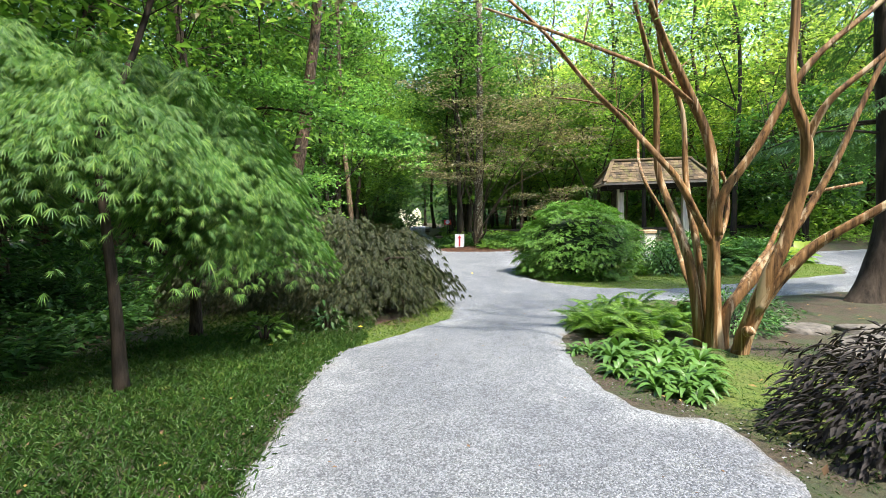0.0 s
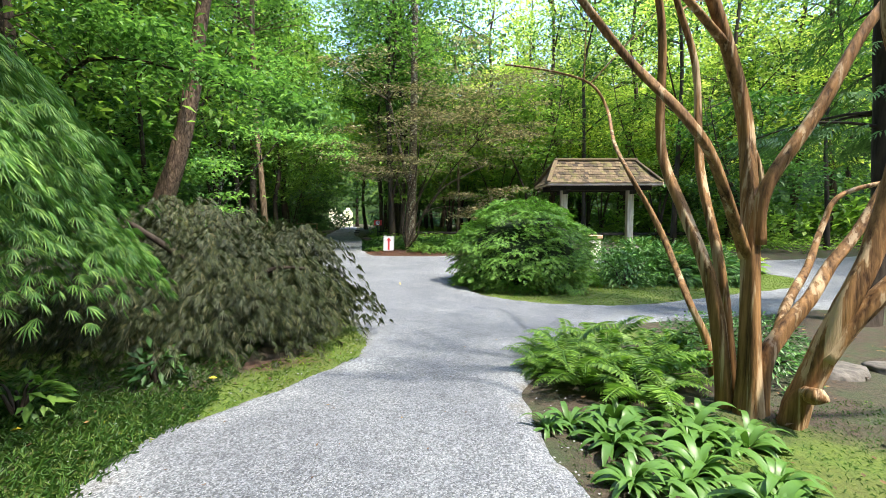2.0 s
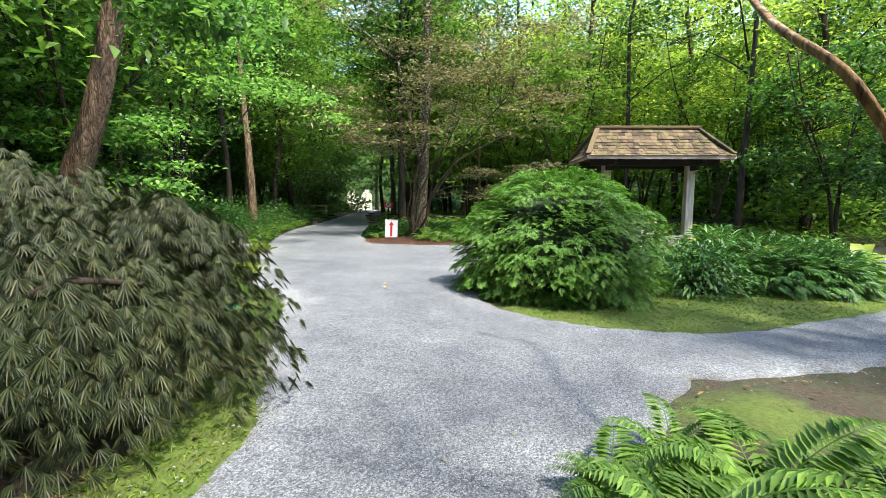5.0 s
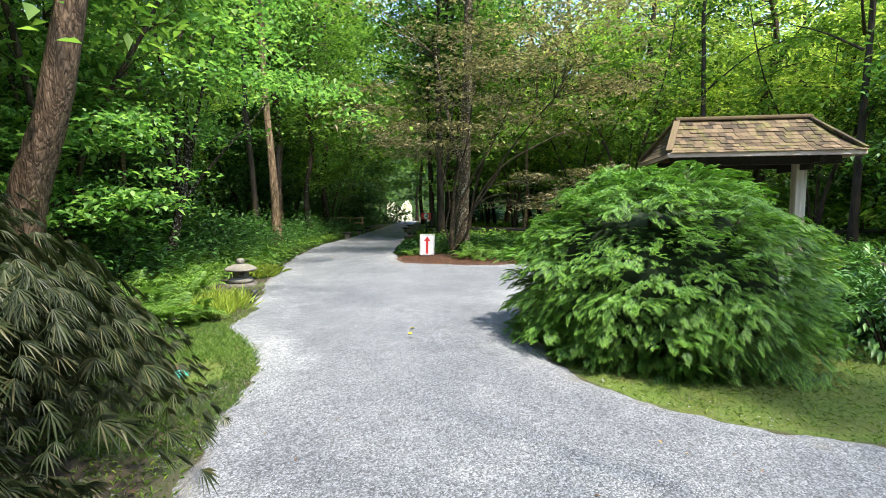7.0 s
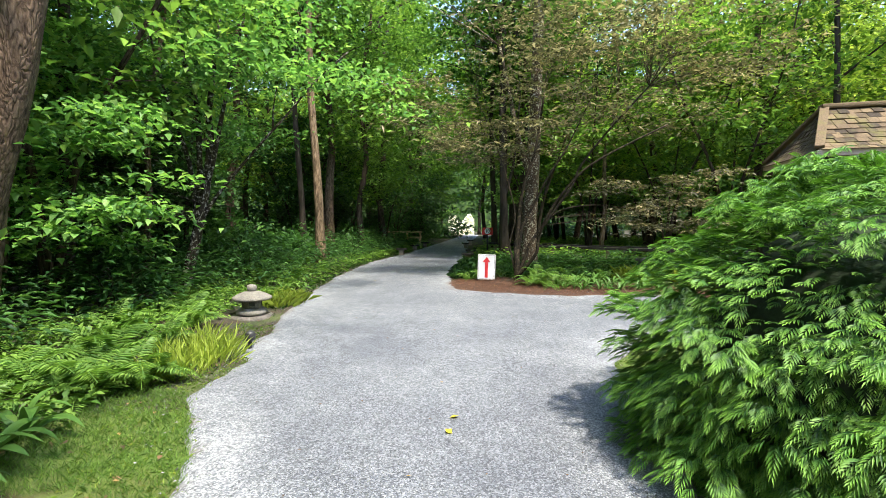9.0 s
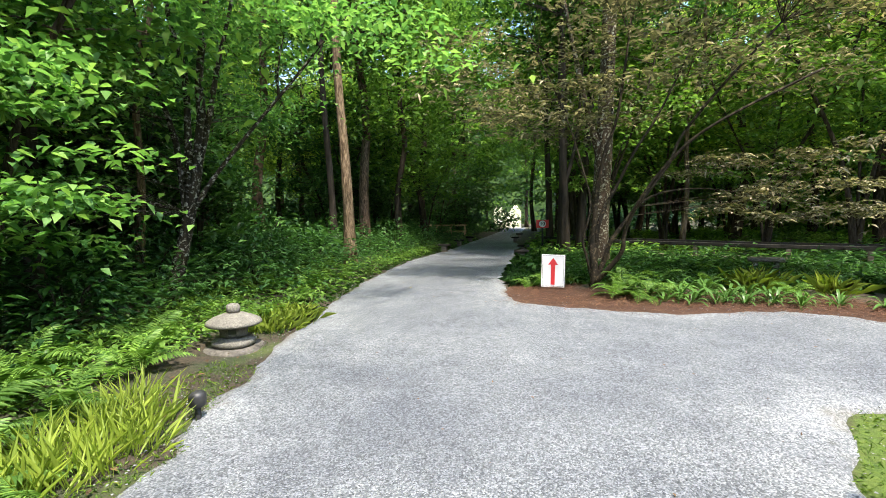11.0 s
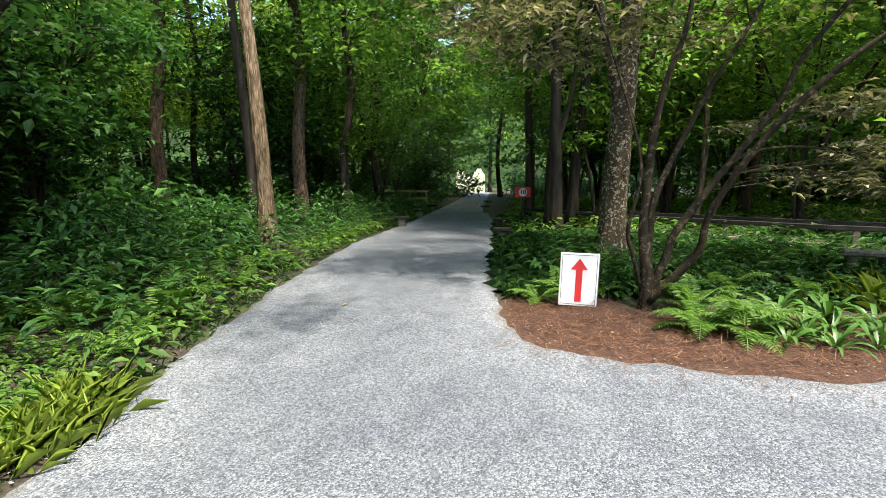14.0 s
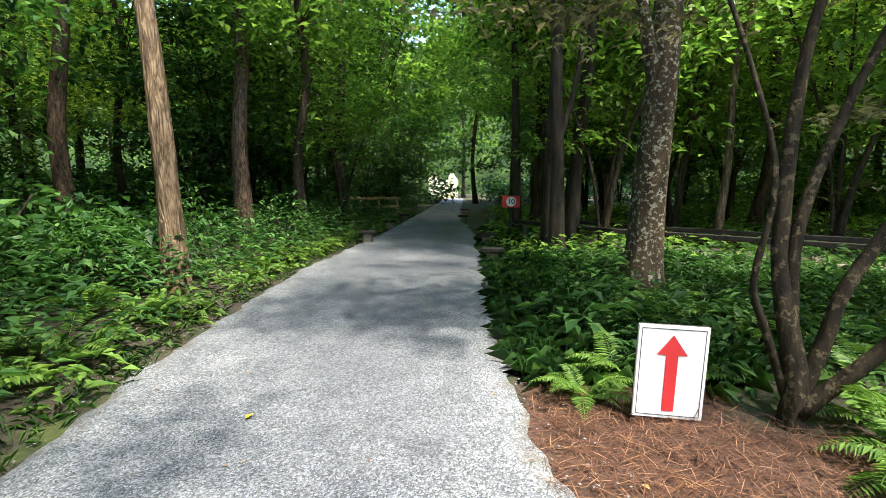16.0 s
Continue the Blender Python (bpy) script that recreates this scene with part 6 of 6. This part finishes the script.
sg = thing("arrow_sign", at_ground(0.69, 20.45), "white sign board with a red upward arrow on stakes", "sign", rz=-3)
sg.rotation_mode = "XYZ"
board = block("board", (0.40, 0.02, 0.575), SIGN_WHITE, sg, pose(0, 0, 0.32, 0, 1.5, 0), "white board with thin dark border", 0.003)
part("arrow", flat_poly("arrow", [(-0.034, -0.24), (0.034, -0.24), (0.034, 0.11), (0.088, 0.11), (0.0, 0.232), (-0.088, 0.11), (-0.034, 0.11)], 0.003, SIGN_RED), board, "red upward arrow").matrix_local = pose(0, -0.0105, 0)
for sx, sz, w, h in ((0, 0.268, 0.36, 0.004), (0, -0.268, 0.36, 0.004), (0.18, 0, 0.004, 0.536), (-0.18, 0, 0.004, 0.536)):
    part("border_line", bm_mesh("border_line", bevel_box(w, 0.002, h, 0.0005), SIGN_DARK), board).matrix_local = pose(sx, -0.011, sz)
block("backing", (0.405, 0.02, 0.58), SIGN_DARK, sg, pose(0.006, 0.022, 0.318, 0, 1.5, 0), "", 0.003)
for sx in (-0.12, 0.12):
    block("stake", (0.02, 0.02, 0.6), SIGN_DARK, sg, pose(sx, 0.045, 0.15), "", 0.003)

rs = thing("number_sign", at_ground(0.28, 30.0), "small red sign with number 10 in a white circle", "sign")
block("post", (0.07, 0.07, 1.2), SIGN_DARK, rs, pose(0, 0.03, 0.5), "", 0.006)
rb = block("board", (0.46, 0.03, 0.30), SIGN_RED, rs, pose(0, -0.03, 1.02), "red board", 0.006)
g = Geo()
g.lathe([(0.125, 0.0), (0.125, 0.006)], 28)
part("disc", g.mesh("disc", SIGN_WHITE, False), rb, "white disc").matrix_local = pose(0, -0.016, 0, 90)
txt = bpy.data.curves.new("number", "FONT")
txt.body, txt.size, txt.align_x, txt.align_y, txt.extrude, txt.offset = "10", 0.19, "CENTER", "CENTER", 0.002, 0.004
txt.materials.append(SIGN_DARK)
tob = new("number", txt)
bpy.context.view_layer.update()
num = part("number", bpy.data.meshes.new_from_object(tob.evaluated_get(bpy.context.evaluated_depsgraph_get())), rb, "dark number 10")
bpy.data.objects.remove(tob)
num.matrix_local = pose(0, -0.0245, 0, 90)


# ---- boardwalk with low rail ----
DECK = [(0.35, 30.2), (2.3, 27.7), (3.9, 26.5), (5.8, 25.1), (8.5, 23.9), (12.0, 23.3), (17.0, 23.0)]
DZ, RZ = 0.24, 0.58
TIMBER_PALE = plain_mat("bleached_timber", (0.20, 0.18, 0.15), (0.40, 0.36, 0.31), 16.0, 0.85, 0.4)
walkway = thing("boardwalk", (0, 0, 0), "low weathered timber boardwalk with a dark kerb rail through the ferns", "boardwalk")
plank_me = bm_mesh("plank", bevel_box(0.14, 1.25, 0.04, 0.006), TIMBER)
for (x0, y0), (x1, y1) in zip(DECK, DECK[1:]):
    d = Vector((x1 - x0, y1 - y0, 0))
    L_, a = d.length, math.degrees(math.atan2(y1 - y0, x1 - x0))
    nrm = Vector((-d.y, d.x, 0)).normalized()
    n = int(L_ / 0.148)
    for i in range(n):
        c = Vector((x0, y0, 0)) + d * ((i + 0.5) / n) + nrm * 0.6
        part("plank", plank_me, walkway).matrix_local = pose(c.x, c.y, DZ - 0.02 + pl.uniform(-0.004, 0.004), 0, 0, a + pl.uniform(-0.5, 0.5))
    beam("edge_joist", (x0, y0, DZ - 0.10), (x1, y1, DZ - 0.10), 0.06, 0.11, TIMBER_PALE, walkway)
    for side, zz in ((0.0, RZ), (1.2, RZ)):
        p, q = Vector((x0, y0, zz)) + nrm * side, Vector((x1, y1, zz)) + nrm * side
        beam("rail", p, q, 0.10, 0.09, TIMBER_DARK, walkway, "dark squared kerb rail")
        m_ = max(1, int(L_ / 1.3))
        for i in range(m_):
            c = p.lerp(q, (i + 0.3) / m_)
            gz = land1(c.x, c.y)
            block("rail_post", (0.10, 0.09, RZ - gz + 0.1), TIMBER, walkway, pose(c.x, c.y, (RZ + gz - 0.1) / 2 - 0.03, 0, 0, a), "", 0.006)

sb = thing("stone_bench", at_ground(4.75, 22.4), "small pale stone bench beside the boardwalk", "bench", rz=-20)
block("slab", (0.62, 0.3, 0.08), STONE, sb, pose(0, 0, 0.36), "", 0.02)
for sx in (-0.18, 0.18):
    block("leg", (0.1, 0.24, 0.36), STONE, sb, pose(sx, 0, 0.15), "", 0.02)
# low timber bench blocks at the path edge
for x, y, s in ((-3.35, 29.4, 1.0), (-3.5, 33.0, 1.0), (-0.25, 26.3, 1.0), (-0.35, 29.0, 1.0), (-3.6, 36.5, 1.0), (-1.2, 36.0, 0.9), (-1.35, 41.0, 1.0)):
    bl = thing("edge_post", at_ground(x, y), "short capped timber block at the path edge", "post", "edge posts")
    block("stub", (0.2 * s, 0.2 * s, 0.3), TIMBER, bl, pose(0, 0, 0.1), "", 0.01)
    block("cap", (0.42 * s, 0.3 * s, 0.07), TIMBER_DARK, bl, pose(0, 0, 0.285), "dark cap board", 0.01)
# bench and railing far along the left side
fb = thing("timber_bridge", at_ground(-6.2, 38.0), "small timber footbridge with tan sunlit railings", "bridge", rz=8)
for x in (-2.0, -1.2, -0.4, 0.4, 1.2, 2.0):
    block("post", (0.1, 0.1, 0.95), TIMBER_TAN, fb, pose(x, 0, 0.4), "", 0.01)
for z in (0.85, 0.5):
    beam("rail", (-2.1, -0.03, z), (2.1, -0.03, z), 0.06, 0.1, TIMBER_TAN, fb)
beam("deck_edge", (-2.3, 0, 0.12), (2.3, 0, 0.12), 0.9, 0.14, TIMBER, fb)
# far clearing beyond the end of the path, its sunlight put in as emission
m_glow, t_g, b_g, o_g = ntree("far_clearing_glow")
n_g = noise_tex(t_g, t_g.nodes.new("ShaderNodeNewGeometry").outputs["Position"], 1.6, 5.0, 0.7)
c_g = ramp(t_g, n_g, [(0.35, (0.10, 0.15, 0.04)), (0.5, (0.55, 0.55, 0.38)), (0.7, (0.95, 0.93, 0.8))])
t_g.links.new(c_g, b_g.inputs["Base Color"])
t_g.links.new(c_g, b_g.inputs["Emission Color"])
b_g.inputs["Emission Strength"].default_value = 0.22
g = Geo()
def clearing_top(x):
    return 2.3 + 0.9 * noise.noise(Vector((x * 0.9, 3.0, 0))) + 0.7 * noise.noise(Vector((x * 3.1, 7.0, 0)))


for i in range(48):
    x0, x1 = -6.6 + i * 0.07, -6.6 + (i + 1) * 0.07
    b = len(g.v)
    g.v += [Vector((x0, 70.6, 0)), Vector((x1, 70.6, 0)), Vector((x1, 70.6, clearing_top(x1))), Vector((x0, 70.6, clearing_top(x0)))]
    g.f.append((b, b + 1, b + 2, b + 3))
solo("backdrop", g.mesh("backdrop", m_glow, False), kind="structure", label="glowing strip imitating a sunlit clearing in the far distance", category="backdrop")
# stones and log at the bed edge
solo("rock", rock_mesh((0.16, 0.12, 0.09), 12.0, ROCK), at_ground(-0.3, 24.4, 0.03), "small dark edging stone", "rock")
broad_shrub("green_seedling", at_ground(-2.35, 6.0), (0.25, 0.2, 0.3), 110, 0.13, LEAF_FERN, "small leafy green weed in the lawn", 0.1, 0.4)
broad_shrub("green_seedling", at_ground(-1.7, 6.7), (0.2, 0.18, 0.25), 90, 0.12, LEAF_UNDER, "small leafy green weed in the lawn", 0.1, 0.4)

for i, (x, y, rx, ry) in enumerate(((4.55, 5.0, 0.42, 0.3), (5.2, 5.6, 0.5, 0.32), (5.0, 4.6, 0.38, 0.3), (5.8, 5.2, 0.45, 0.35), (5.9, 6.3, 0.5, 0.33), (4.9, 6.4, 0.36, 0.28))):
    solo("flagstone", rock_mesh((rx, ry, 0.09), 20.0 + i, ROCK, 0.6), at_ground(x, y, 0.02), "flat grey flagstone set in the bed", "stone", "flagstones", rz=i * 37)
